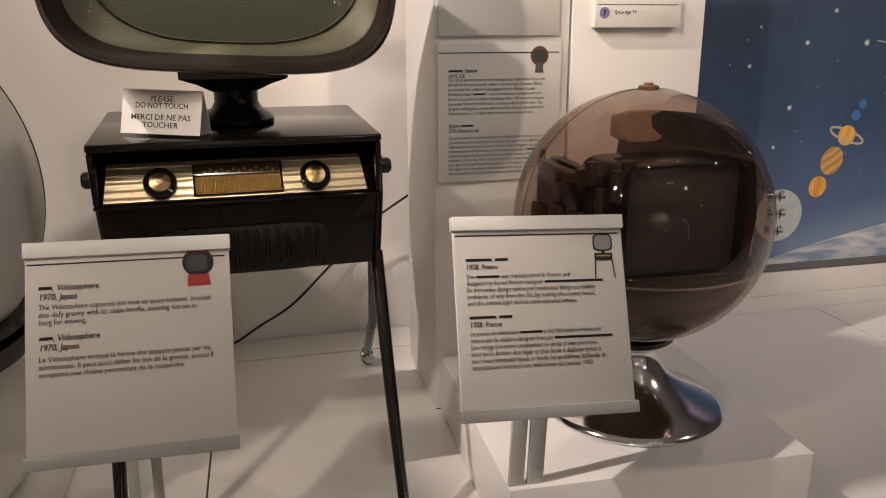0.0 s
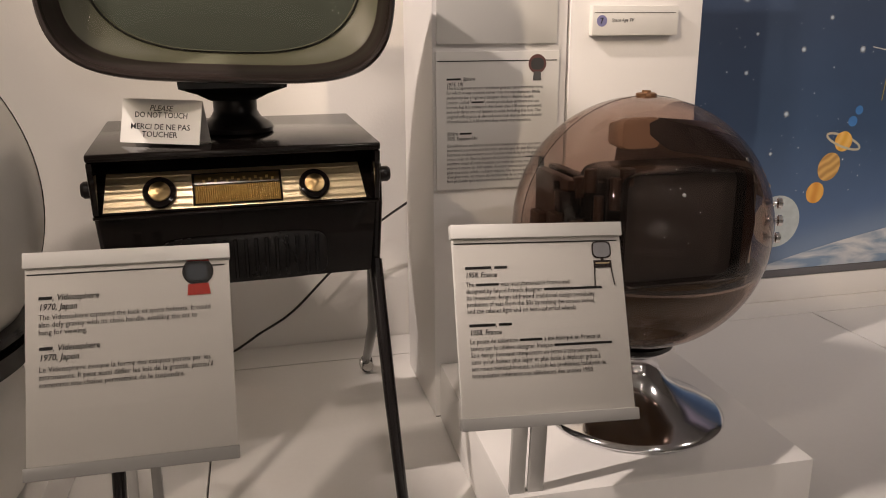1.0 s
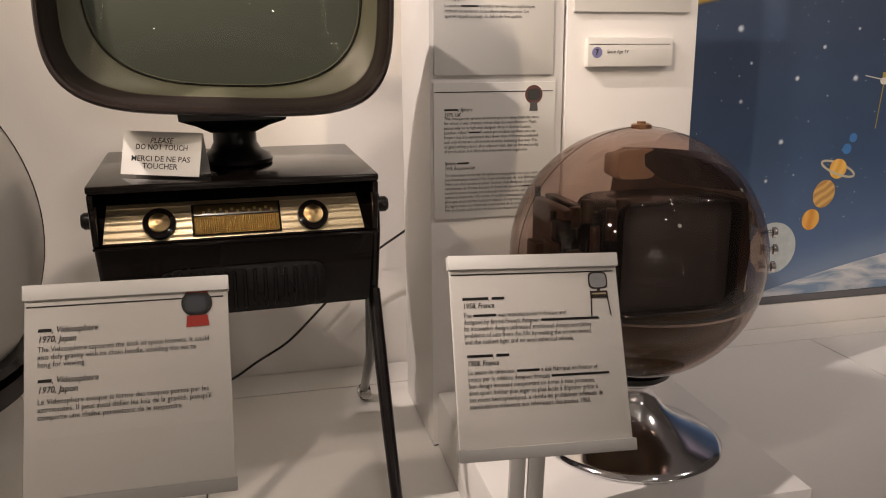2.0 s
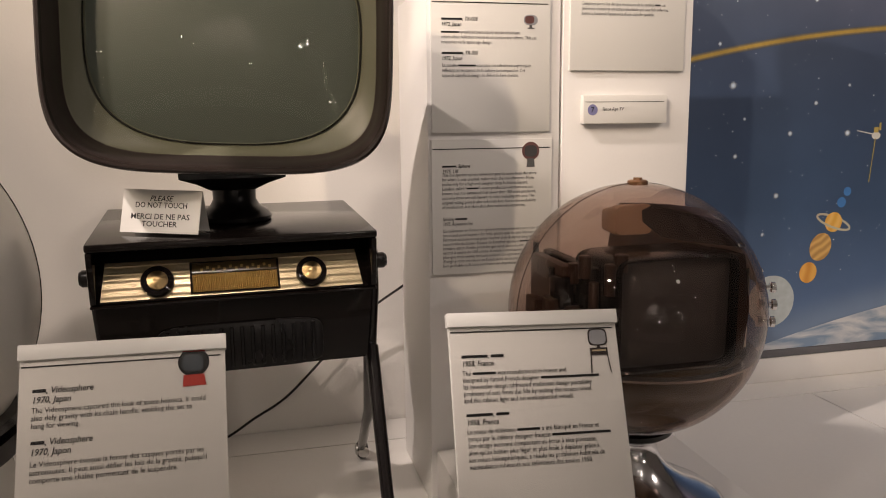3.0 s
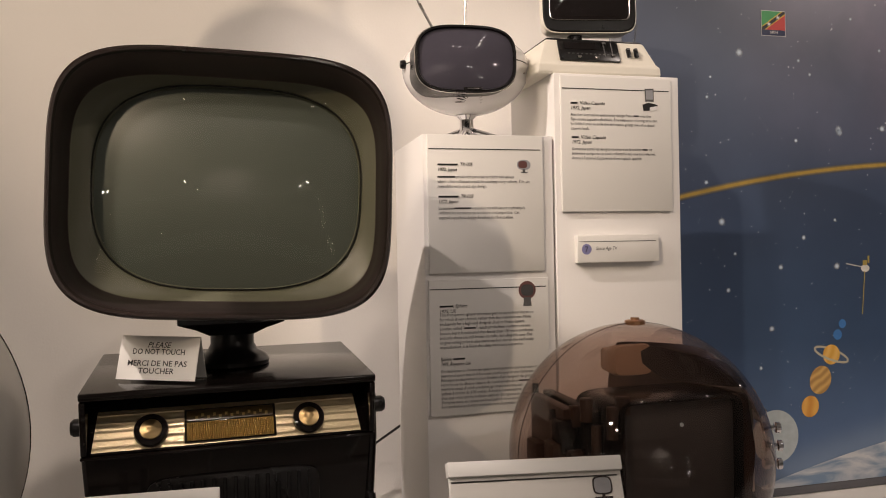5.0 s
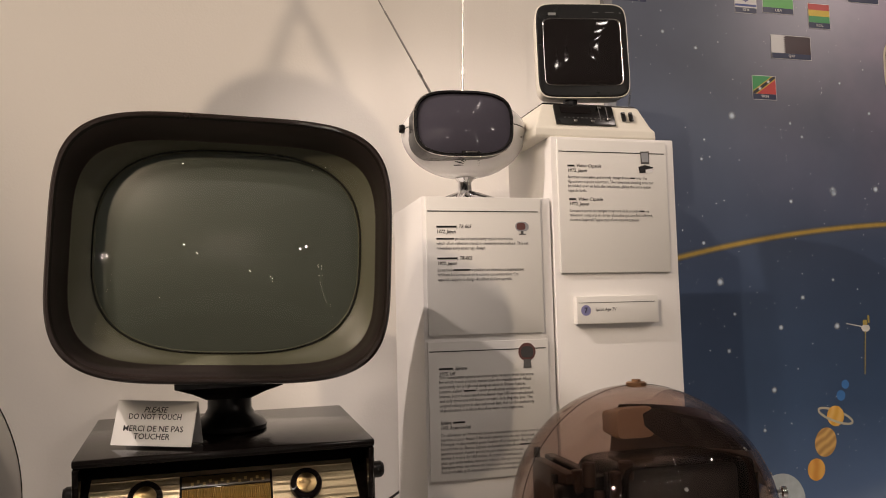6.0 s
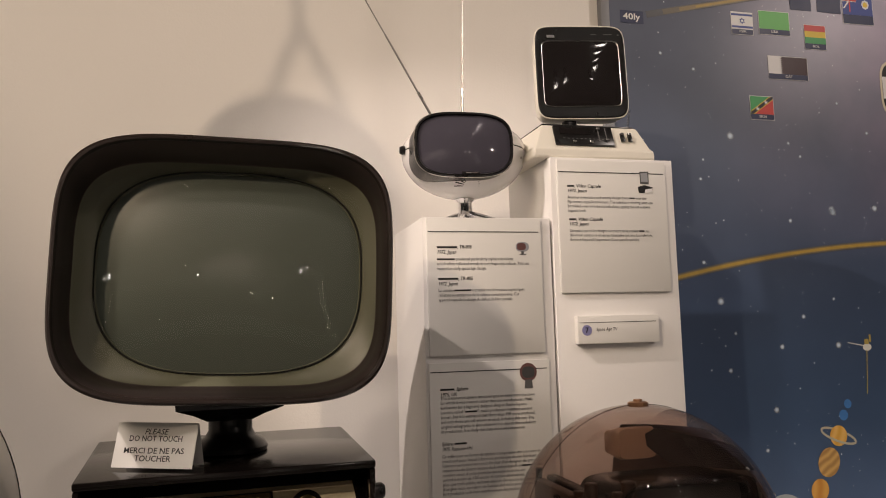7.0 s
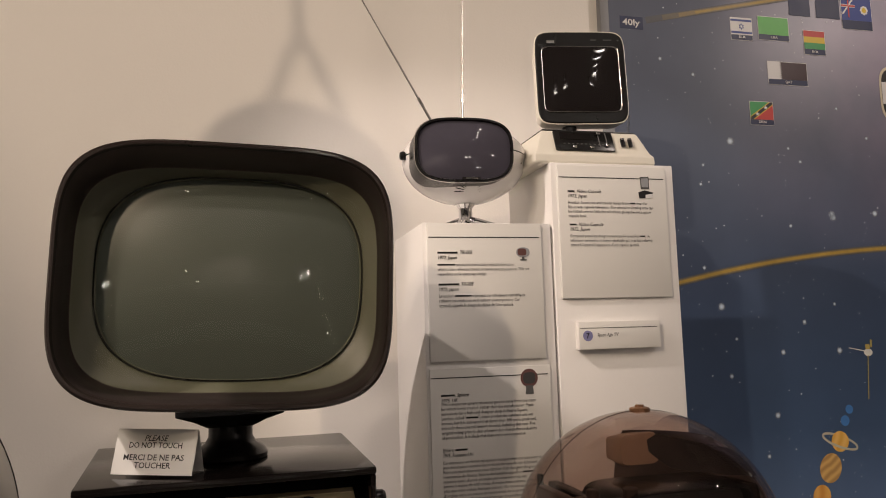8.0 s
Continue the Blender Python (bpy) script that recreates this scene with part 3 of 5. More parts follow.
lettering("numerals", ["40ly"], 0.6775, 1.545, 0.02, 0.024, 0.052, FACE - 0.0008, PAPER, tag, heavy=0.02, centred=True)
for cz, hh in ((1.40, 0.085), (0.965 + 0.12, 0.05)):
    st = part("sticker", flat(squircle(0.09, hh, 40, 4, 1.545, cz), FACE - 0.0003), paint("sticker_cream", (0.66, 0.60, 0.46)), mural, "cream-edged printed badge", 0)
    part("sticker_face", flat(squircle(0.083, hh - 0.007, 40, 4, 1.545, cz), FACE - 0.0006), FBLACK, st, angle=0)
    part("sticker_band", rect(1.463, 1.60, cz - 0.03, cz + 0.035, FACE - 0.0009), PAPER, st, angle=0)


# ---- pedestals and plinth ----
def pedestal(name, x0, x1, y0, y1, z1, label, turn=0.0):
    ob = thing(name, pose((x0 + x1) / 2, (y0 + y1) / 2, 0, 0, 0, turn), label, "pedestal")
    w, d = (x1 - x0) / 2, (y1 - y0) / 2
    part("body", box(-w, w, -d, d, 0.0025, z1, 0.0015), WHITE, ob)
    part("foot_strip", box(-w + 0.002, w - 0.002, -d + 0.002, d - 0.002, 0.0002, 0.0025, 0), RUBBER, ob, "thin dark joint at the foot")
    return ob


pedestal("pedestal", -0.004, 0.242, 0.006, 0.262, 0.949, "tall white painted display pedestal, lower of two")
pedestal("pedestal", 0.2465, 0.504, 0.004, 0.240, 1.066, "taller white painted display pedestal")
pedestal("plinth", -0.002, 0.459, -0.464, -0.008, 0.115, "low white painted plinth under the smoked sphere", -1.5)


# ---- printed cards ----
def mini_sphere(card, x, z, r, ball, foot, w):
    p = part("picture", disc(x, z, r, -0.0007, 32), ball, card, "small printed picture of a round television", 0)
    part("picture_screen", flat(squircle(r * 0.72, r * 0.62, 32, 3, x, z), -0.0011), TUBE_GREY, p, angle=0)
    part("picture_base", flat([(x - w * 0.8, z - r * 0.8), (x + w * 0.8, z - r * 0.8), (x + w, z - r * 1.75), (x - w, z - r * 1.75)], -0.0009), foot, p, angle=0)


PRINTSLATE = paint("print_slate", (0.06, 0.075, 0.09))
PRINTRED, PRINTBROWN, PRINTGREY = paint("print_red", (0.50, 0.045, 0.03)), paint("print_brown", (0.13, 0.055, 0.05)), paint("print_grey", (0.33, 0.34, 0.36))


def card(name, m, w, h, label, line, text, stand=False, thick=0.006):
    up, k = (0.004, 0.97) if stand else (0.0, 1.0)
    line = line * k - up
    ob = thing(name, m, label, "information card", "information cards")
    part("board", box(0, w, 0, thick, -h, 0, 0.0008), CARD, ob)
    part("rule", rect(0.002, w - 0.005, -line - 0.0008, -line + 0.0008, -0.0005), INK, ob, angle=0)
    for lines, x0, z0, pitch, size, widest, bold in text:
        lettering("lettering", lines, x0, z0 * k + up, pitch * k, size, widest, -0.0006, INK, ob, slant=0.22 if bold else 0.0, heavy=0.010 if bold else 0.0)
    if stand:
        part("top_channel", box(-0.0015, w + 0.0015, -0.005, thick + 0.004, -0.013, 0.004, 0.001), CARD, ob)
        part("bottom_channel", box(-0.0015, w + 0.0015, -0.008, thick + 0.004, -h - 0.012, -h + 0.002, 0.001), LIP, ob, "grey lower channel")
        part("clear_cover", box(0.0, w, -0.0022, -0.0014, -h, -0.012, 0), PANE, ob, "clear cover sheet")
    return ob


j_card = card("card_stand", pose(-0.5565, -0.4405, 0.4868, -25.3, 1.1, 1.0), 0.2110, 0.2220, "white information card on slim stand beside the white sphere", 0.0245, [
    (["{Xxx}, Videosphere", "1970, Japan"], 0.0130, -0.0540, 0.0103, 0.0098, 0.061, True),
    (["The Videosphere captured the look of space helmets. It could", "also defy gravity with its chain handle, enabling the set to", "hang for viewing."], 0.0130, -0.0750, 0.0083, 0.0083, 0.176, False),
    (["{Xxx}, Videosphere", "1970, Japon"], 0.0130, -0.1095, 0.0103, 0.0098, 0.061, True),
    (["Le Videosphere évoque la forme des casques portés par les", "astronautes. Il peut aussi défier les lois de la gravité, puisqu'il", "comporte une chaîne permettant de le suspendre."], 0.0130, -0.1320, 0.0083, 0.0083, 0.176, False)], stand=True)
pic = part("picture", disc(0.177, -0.0260, 0.0168, -0.0007, 36, 0.0158), INK, j_card, "small printed picture of a red round television", 0)
part("picture_cap", flat([(0.177 + 0.0168 * math.cos(math.radians(a)), -0.0255 + 0.0175 * math.sin(math.radians(a))) for a in range(38, 143, 5)], -0.0010), PRINTRED, pic, angle=0)
part("picture_glass", flat(squircle(0.0112, 0.0092, 30, 3.5, 0.176, -0.0268), -0.0013), PRINTSLATE, pic, angle=0)
part("picture_base", flat([(0.166, -0.0400), (0.188, -0.0395), (0.190, -0.0520), (0.165, -0.0525)], -0.0010), PRINTRED, pic, angle=0)
for x in (0.076, 0.104):
    part("post", box(x, x + 0.012, 0.012, 0.020, -0.50, -0.10, 0.001), GREYPOST, j_card, "slim grey upright", place=pose(0, 0, 0, 25.3))

t_card = card("card_stand", pose(-0.0885, -0.4575, 0.4925, -24, 2.0, -2.0), 0.2130, 0.2235, "white information card on slim stand before the smoked sphere", 0.0235, [
    (["{Xxxxxxxx}, {X000}", "1958, France"], 0.0135, -0.0561, 0.0090, 0.0090, 0.052, True),
    (["The {Xxxxxxxx} was manufactured in France and", "designed by famed French designer {Xxxxxxxx Xxxxxxxxxxxx}.", "Its innovative design addressed traditional design portability", "problems of sets from the 50s by making the screen swivel,", "and the cabinet light and on semi-spherical wheels."], 0.0135, -0.0766, 0.0081, 0.0081, 0.172, False),
    (["{Xxxxxxxx}, {X000}", "1958, France"], 0.0145, -0.1261, 0.0090, 0.0090, 0.052, True),
    (["Le poste de télévision {Xxxxxxxx} a été fabriqué en France et", "conçu par le célèbre designer français {Xxxxxxxx Xxxxxxxxxxxx}.", "Son design innovant comportant un écran à tête pivotante,", "ainsi qu'un boîtier plus léger et plus facile à déplacer grâce à", "ses roues hémisphériques, a résolu les problèmes habituels de", "manipulation inhérents aux téléviseurs des années 1950."], 0.0145, -0.1456, 0.0081, 0.0081, 0.178, False)], stand=True)
pic = part("picture", flat(squircle(0.0125, 0.0105, 40, 4, 0.187, -0.030), -0.0007), SHELL, t_card, "small printed picture of the legged television", 0)
part("picture_glass", flat(squircle(0.0108, 0.0090, 40, 3.4, 0.187, -0.030), -0.0010), PRINTGREY, pic, angle=0)
part("picture_cabinet", merge([rect(0.185, 0.189, -0.044, -0.040, -0.0008), rect(0.1755, 0.1985, -0.052, -0.043, -0.0009)]), SHELL, pic, angle=0)
part("picture_dial", rect(0.178, 0.196, -0.0475, -0.0455, -0.0012), GOLD, pic, angle=0)
part("picture_leg", merge([ribbon([(0.1765, -0.050), (0.1750, -0.074)], 0.0007, -0.0009), ribbon([(0.1975, -0.050), (0.2005, -0.074)], 0.0007, -0.0009)]), SHELL, pic, angle=0)
for x, w in ((0.095, 0.021), (0.121, 0.022)):
    part("post", box(x, x + w, 0.012, 0.020, -0.50, -0.10, 0.001), GREYPOST, t_card, "slim grey upright", place=pose(0, 0, 0, 24))

p_card = card("wall_card", pose(0.003, 0.0, 0.9475), 0.2175, 0.2465, "white information card fixed to the lower pedestal", 0.0255, [
    (["{Xxxxxxxxx}, TR-005", "1972, Japan"], 0.0175, -0.0560, 0.0092, 0.0092, 0.066, True),
    (["{Xxxxxxxxx} produced particularly stylish televisions", "which often reflected trends in contemporary culture. This set", "resembles early space age design."], 0.0175, -0.0775, 0.0085, 0.0080, 0.174, False),
    (["{Xxxxxxxxx}, TR-005", "1972, Japon"], 0.0180, -0.1130, 0.0092, 0.0092, 0.066, True),
    (["La société {Xxxxxxxxx} a produit ces téléviseurs sophistiqués", "reflétant les tendances de la culture contemporaine. Cet", "appareil rappelle le design du début de l'ère spatiale."], 0.0185, -0.1335, 0.0085, 0.0080, 0.163, False)])
pic = part("picture", flat(squircle(0.0130, 0.0090, 40, 2.4, 0.180, -0.0530), -0.0007), PRINTGREY, p_card, "small printed picture of the egg-shaped television", 0)
part("picture_glass", flat(squircle(0.0085, 0.0065, 40, 3, 0.178, -0.0525), -0.0010), PRINTBROWN, pic, angle=0)
part("picture_stand", merge([rect(0.1775, 0.1825, -0.066, -0.061, -0.0008), rect(0.174, 0.187, -0.068, -0.066, -0.0008)]), GREYINK, pic, angle=0)

z_card = card("wall_card", pose(0.001, 0.0, 0.6885), 0.2255, 0.2400, "white information card fixed low on the pedestal", 0.0160, [
    (["{Xxxxxx}, Sphere", "1975, UK"], 0.0185, -0.0490, 0.0092, 0.0090, 0.052, True),
    (["This transparent sphere television gets its name from the store", "for which it was created, rather than the manufacturer. Made", "exclusively for a high-end designer shop in Sloane Square,", "London, called \"{Xxxxxx}\", exact production numbers are not",
      "known, but it is estimated that fewer than 100 were produced,", "and only three are still known to exist, including this one. The", "original selling price is also unknown but, due to the exclusivity", "of production, it is likely that they were very expensive."], 0.0185, -0.0640, 0.0082, 0.0080, 0.177, False),
    (["Sphère, {Xxxxxx}", "1975, Royaume-Uni"], 0.0190, -0.1430, 0.0090, 0.0090, 0.056, True),
    (["Ce téléviseur en forme de sphère transparente tire son nom du", "marchand pour lequel il fut créé, plutôt que de son fabricant.", "Fabriqué exclusivement pour l'atelier d'un designer de grande", "renommée du Sloane Square de Londres appelé « {Xxxxxx} », le",
      "nombre exact d'unité produite qui reste inconnu, est", "estimé à moins de 100 unités. À notre connaissance, il n'existe", "plus que trois unités, incluant celui-ci. On ignore aussi le prix", "d'origine mais, en raison de l'exclusivité de sa production, il est", "fort probable qu'il était extrêmement dispendieux."], 0.0190, -0.1640, 0.0079, 0.0078, 0.184, False)])
mini_sphere(z_card, 0.184, -0.0220, 0.0165, PRINTBROWN, GREYINK, 0.0080)

v_card = card("wall_card", pose(0.2575, -0.002, 1.0605), 0.2270, 0.2520, "white information card fixed to the taller pedestal", 0.0235, [
    (["{Xxx}, Video Capsule", "1972, Japan"], 0.0185, -0.0530, 0.0092, 0.0090, 0.070, True),
    (["Another innovative and trendy design from {Xxx} was the", "flip-screen capsule television. The television viewing area can", "be folded over to hide the television, giving the set a space", "capsule look."], 0.0185, -0.0745, 0.0085, 0.0080, 0.178, False),
    (["{Xxx}, Video Capsule", "1972, Japon"], 0.0195, -0.1165, 0.0092, 0.0090, 0.070, True),
    (["Comptant parmi les designs novateurs de la société {Xxx}, ce", "téléviseur comporte un écran rabattable qui, une fois refermé,", "donne à l'appareil l'apparence d'une capsule spatiale."], 0.0200, -0.1380, 0.0085, 0.0080, 0.172, False)])
pic = part("picture", flat([(0.171, -0.020), (0.190, -0.019), (0.190, -0.044), (0.172, -0.044)], -0.0007), GREYINK, v_card, "small printed picture of the flip-screen television", 0)
part("picture_glass", flat([(0.173, -0.023), (0.188, -0.022), (0.188, -0.040), (0.174, -0.040)], -0.0010), PRINTGREY, pic, angle=0)
part("picture_base", flat([(0.166, -0.050), (0.180, -0.046), (0.198, -0.050), (0.196, -0.060), (0.168, -0.062)], -0.0008), BLACKPLASTIC, pic, angle=0)
part("picture_front", flat([(0.181, -0.055), (0.197, -0.052), (0.196, -0.060), (0.181, -0.062)], -0.0011), PAPER, pic, angle=0)

plaque = thing("number_plaque", pose(0.2815, -0.0115, 0.7645), "small thick white plaque with violet number seven", "plaque")
part("block", box(0, 0.166, 0, 0.015, -0.051, 0, 0.001), CARD, plaque)
part("rule", rect(0.003, 0.160, -0.0125, -0.0115, -0.0005), INK, plaque, angle=0)
dot = part("number_disc", disc(0.0175, -0.026, 0.0098, -0.0006, 32), paint("disc_violet", (0.25, 0.25, 0.46), 0.15, 90), plaque, "pale violet disc", 0)
lettering("numeral", ["7"], 0.0175, -0.0305, 0.01, 0.014, 0.0075, -0.0012, INK, dot, heavy=0.02, centred=True)
lettering("lettering", ["Space Age TV"], 0.036, -0.0275, 0.01, 0.0085, 0.044, -0.0006, INK, plaque, slant=0.22, heavy=0.005)


# ---- console television on splayed legs ----
TV = pose(-0.335, -0.150, 0, 0, 0, 3.0)
tv = thing("console_television", TV, "black lacquered console television with swivelling screen on splayed legs", "television")
cab = part("cabinet", loft([[(w * sx, y, z) for sx, y in ((-1, y0), (1, y0), (1, y1), (-1, y1))] for w, y0, y1, z in ((0.184, -0.100, 0.135, 0.4868), (0.184, -0.100, 0.134, 0.480), (0.177, -0.089, 0.121, 0.384), (0.174, -0.086, 0.118, 0.380))], True, True), BLACK, tv, "glossy black lower case")
part("cabinet_top", side_prism([(-0.128, 0.563), (-0.128, 0.574), (0.140, 0.590), (0.140, 0.579)], -0.1885, 0.1885, 0.003), BLACKTOP, tv, "worn black top panel")
for x0, x1 in ((-0.188, -0.180), (0.180, 0.188)):
    part("cheek", side_prism([(-0.127, 0.5625), (0.139, 0.5785), (0.139, 0.492), (-0.116, 0.492)], x0, x1, 0.002), BLACK, tv)
part("lower_ledge", side_prism([(-0.118, 0.4875), (-0.118, 0.4915), (0.139, 0.4915), (0.139, 0.4875)], -0.1885, 0.1885, 0.0015), BLACK, tv)
part("back_panel", box(-0.179, 0.179, 0.125, 0.135, 0.4925, 0.577, 0.001), SATIN, tv)
fascia = part("control_panel", side_prism([(-0.070, 0.562), (-0.060, 0.562), (-0.100, 0.4925), (-0.1125, 0.4925)], -0.1795, 0.1795, 0.001), BLACK, tv)


def on_slope(z):
    """Depth of the sloping control panel at height z."""
    return -0.1125 + (z - 0.4925) * (0.0425 / 0.0695)


zs = [0.4955 + 0.046 * k / 40 for k in range(41)]
prof = [(on_slope(z) - 0.0025 + (-0.0005 if k % 8 in (4,) else 0.0), z) for k, z in enumerate(zs)]
prof = prof + [(on_slope(0.5415) - 0.0003, 0.5415), (on_slope(0.4955) - 0.0003, 0.4955)]
gold = bmesh.new()
va = [gold.verts.new((-0.170 - 0.006 * (0.5415 - z) / 0.046, y, z)) for y, z in prof]
vb = [gold.verts.new((0.163 + 0.006 * (0.5415 - z) / 0.046, y, z)) for y, z in prof]
for k in range(len(prof)):
    j = (k + 1) % len(prof)
    gold.faces.new((va[k], va[j], vb[j], vb[k]))
gold.faces.new(va)
gold.faces.new(vb)
part("brass_fascia", finish(gold, False), GOLD, fascia, "grooved brass fascia", 25)
SL = math.degrees(math.atan2(0.0425, 0.0695))


def on_panel(x, z, out=0.004):
    return pose(x, on_slope(z) - out, z, 90 - SL)


dial = part("dial_window", box(-0.059, 0.059, -0.0225, 0.0225, -0.003, 0.003, 0.001), BLACK, fascia, "gilt tuning window", place=on_panel(-0.005, 0.5170, 0.003))
wave = bmesh.new()
ridge = [[wave.verts.new((-0.056 + 0.112 * k / 160, y, 0.0032 + 0.0007 * (1 + math.sin(k * math.pi / 2)))) for y in (-0.021, 0.004)] for k in range(161)]
for a, b in zip(ridge, ridge[1:]):
    wave.faces.new((a[0], b[0], b[1], a[1]))
part("ribbed_glass", finish(wave), GOLDDK, dial, "gold ribbed glass")
part("scale_strip", box(-0.056, 0.056, 0.0055, 0.0205, 0.003, 0.004, 0.0003, 1), mat("dial_brown", (0.05, 0.032, 0.012), 0.2, var=0.4, coat=0.6), dial)
marks = [box(-0.045 + 0.0075 * k, -0.0415 + 0.0075 * k, 0.008 + 0.003 * (k % 2), 0.012 + 0.003 * (k % 2), 0.004, 0.0044, 0, 1) for k in range(13)]
part("scale_marks", merge(marks), GOLDDK, dial)
for x in (-0.105, 0.098):
    knob = part("tuning_knob", lathe([(0, 0.0), (0.0215, 0.0), (0.0215, 0.006), (0.0205, 0.0085), (0.0148, 0.0095), (0.0142, 0.0075), (0, 0.0075)], 48), BLACK, fascia, "black-rimmed brass knob", place=on_panel(x, 0.5150, 0.003))
    cap = lathe([(0.0138, 0.0078), (0.0132, 0.0100), (0.007, 0.0122), (0, 0.0145)], 48)
    part("knob_cap", cap, BRASS, knob, "spun brass cap")
gr = part("speaker_grille", prism(squircle(0.112, 0.034, 64, 6, 0.0, 0.417), -0.1005, -0.088, 0.001), SATIN, cab, "ribbed black speaker grille")
for k in range(15):
    x = -0.098 + 0.014 * k
    part("rib", box(x - 0.0025, x + 0.0025, -0.1035, -0.0995, 0.389, 0.445, 0.001, 1), BLACKPLASTIC, gr)
for s in (-1, 1):
    x = 0.199 if s > 0 else -0.189
    br = part("leg_bracket", rod([(x, -0.036, 0.530), (x, -0.036, 0.47), (x - s * 0.007, -0.042, 0.385), (x - s * 0.008, -0.048, 0.345)], [0.0085, 0.009, 0.009, 0.008], 16), TUBE_MET, tv, "black enamelled side bracket")
    part("bolt", moved(lathe([(0, 0), (0.011, 0), (0.012, 0.004), (0.012, 0.012), (0.009, 0.016), (0, 0.017)], 20), pose(x + s * 0.005, -0.036, 0.514, 0, 90 * s, 0)), SATIN, br, "round clamping knob")
    part("leg", rod([(s * 0.191, -0.052, 0.385), (s * 0.189, -0.150, 0.19), (s * 0.186, -0.262, 0.004)], [0.0105, 0.0095, 0.0075], 16), TUBE_MET, tv, "long black front leg")
    part("leg", rod([(s * 0.191, -0.040, 0.385), (s * 0.218, 0.12, 0.215), (s * 0.250, 0.380, 0.030)], [0.0105, 0.010, 0.009], 16), TUBE_MET, tv, "black rear leg")
    wh = part("wheel", moved(lathe([(0, -0.012), (0.014, -0.011), (0.0195, -0.005), (0.0195, 0.005), (0.014, 0.011), (0, 0.012)], 28), pose(s * 0.253, 0.390, 0.0200, 0, 90, 0)), RUBBER, tv, "small black rear castor")
    part("hub", moved(lathe([(0, 0.0), (0.012, 0.0), (0.011, 0.003), (0, 0.005)], 24), pose(s * 0.253 - 0.0115, 0.3895, 0.0200, 0, -90, 0)), STEEL, wh, "pale metal hub")
    part("hub", moved(lathe([(0, 0.0), (0.012, 0.0), (0.011, 0.003), (0, 0.005)], 24), pose(s * 0.253, 0.3722, 0.0205, 90, 0, 0)), STEEL, wh, "pale metal hub")
part("neck", lathe([(0, 0.582), (0.052, 0.582), (0.053, 0.588), (0.048, 0.596), (0.036, 0.603), (0.031, 0.612), (0.031, 0.645), (0, 0.645)], 48), SATIN, tv, "black turned swivel neck", place=pose(0.003, 0.006, 0))
part("yoke", loft([[(-0.072, -0.075, 0.661), (0.072, -0.075, 0.661), (0.072, 0.06, 0.661), (-0.072, 0.06, 0.661)],
                   [(-0.071, -0.075, 0.648), (0.071, -0.075, 0.648), (0.071, 0.06, 0.648), (-0.071, 0.06, 0.648)],
                   [(-0.048, -0.066, 0.640), (0.048, -0.066, 0.640), (0.048, 0.05, 0.640), (-0.048, 0.05, 0.640)],
                   [(-0.030, -0.050, 0.630), (0.030, -0.050, 0.630), (0.030, 0.04, 0.630), (-0.030, 0.04, 0.630)]], True, True), SATIN, tv, "black swivel yoke")
CX, CZ, TP = 0.002, -0.003, -0.004
IZ = CZ - 0.003
screen = part("screen_housing", sq_loft([
    (-0.096, 0.196, 0.1475, 4.3, CX, IZ, TP), (-0.100, 0.1985, 0.1505, 4.3, CX, IZ, TP), (-0.104, 0.1996, 0.1520, 4.3, CX, IZ, TP), (-0.120, 0.2020, 0.1570, 4.3, CX, IZ + 0.001, TP),
    (-0.146, 0.2055, 0.1640, 4.3, CX, CZ, TP), (-0.1475, 0.2062, 0.1650, 4.3, CX, CZ, TP)], 128), BROWN, tv, "brown metallic-painted screen surround", place=pose(0.005, 0.0, 0.8360, 0, 2.2, -5))
part("rim", sq_loft([
    (-0.1475, 0.2064, 0.1652, 4.3, CX, CZ, TP), (-0.1525, 0.2085, 0.1672, 4.3, CX, CZ, TP), (-0.1530, 0.2115, 0.1702, 4.3, CX, CZ, TP), (-0.1500, 0.2142, 0.1732, 4.3, CX, CZ, TP),
    (-0.1400, 0.2158, 0.1748, 4.3, CX, CZ, TP), (-0.06, 0.2125, 0.1715, 4.3, CX, CZ, TP), (0.04, 0.192, 0.154, 3.6, CX, CZ, TP), (0.12, 0.145, 0.115, 3.0, CX, CZ - 0.005, TP),
    (0.17, 0.105, 0.085, 2.8, CX, CZ - 0.01, TP), (0.19, 0.08, 0.06, 2.6, CX, CZ - 0.01, TP)], 128, False, True), SHELL, screen, "dark brown outer shell")
part("tube_mask", sq_loft([(-0.1000, 0.1986, 0.1506, 4.3, CX, IZ, TP), (-0.097, 0.195, 0.148, 4.3, CX, IZ, TP), (-0.091, 0.186, 0.1435, 3.4, CX, IZ + 0.001, TP), (-0.086, 0.1775, 0.1390, 3.0, CX + 0.002, CZ, 0.0), (-0.080, 0.1745, 0.136, 2.9, CX + 0.002, CZ, 0.0)], 128), OLIVE, screen, "olive green tube mask")
part("mask_edge", sq_loft([(-0.0860, 0.1780, 0.1395, 2.9, CX + 0.002, CZ, 0.0), (-0.0885, 0.1768, 0.1383, 2.9, CX + 0.002, CZ, 0.0), (-0.0860, 0.1755, 0.1370, 2.9, CX + 0.002, CZ, 0.0)], 128), BLACKPLASTIC, screen, "thin dark mask edge")


def dome(y0, bulge, w, h, power, cx, cz, n=96, steps=12, taper=0.0):
    lv = [(y0 - bulge * (1 - (k / steps) ** 2), w * k / steps, h * k / steps, power - (power - 2.0) * (1 - k / steps), cx, cz, taper) for k in range(steps, 0, -1)]
    return sq_loft(lv, n, False, True)


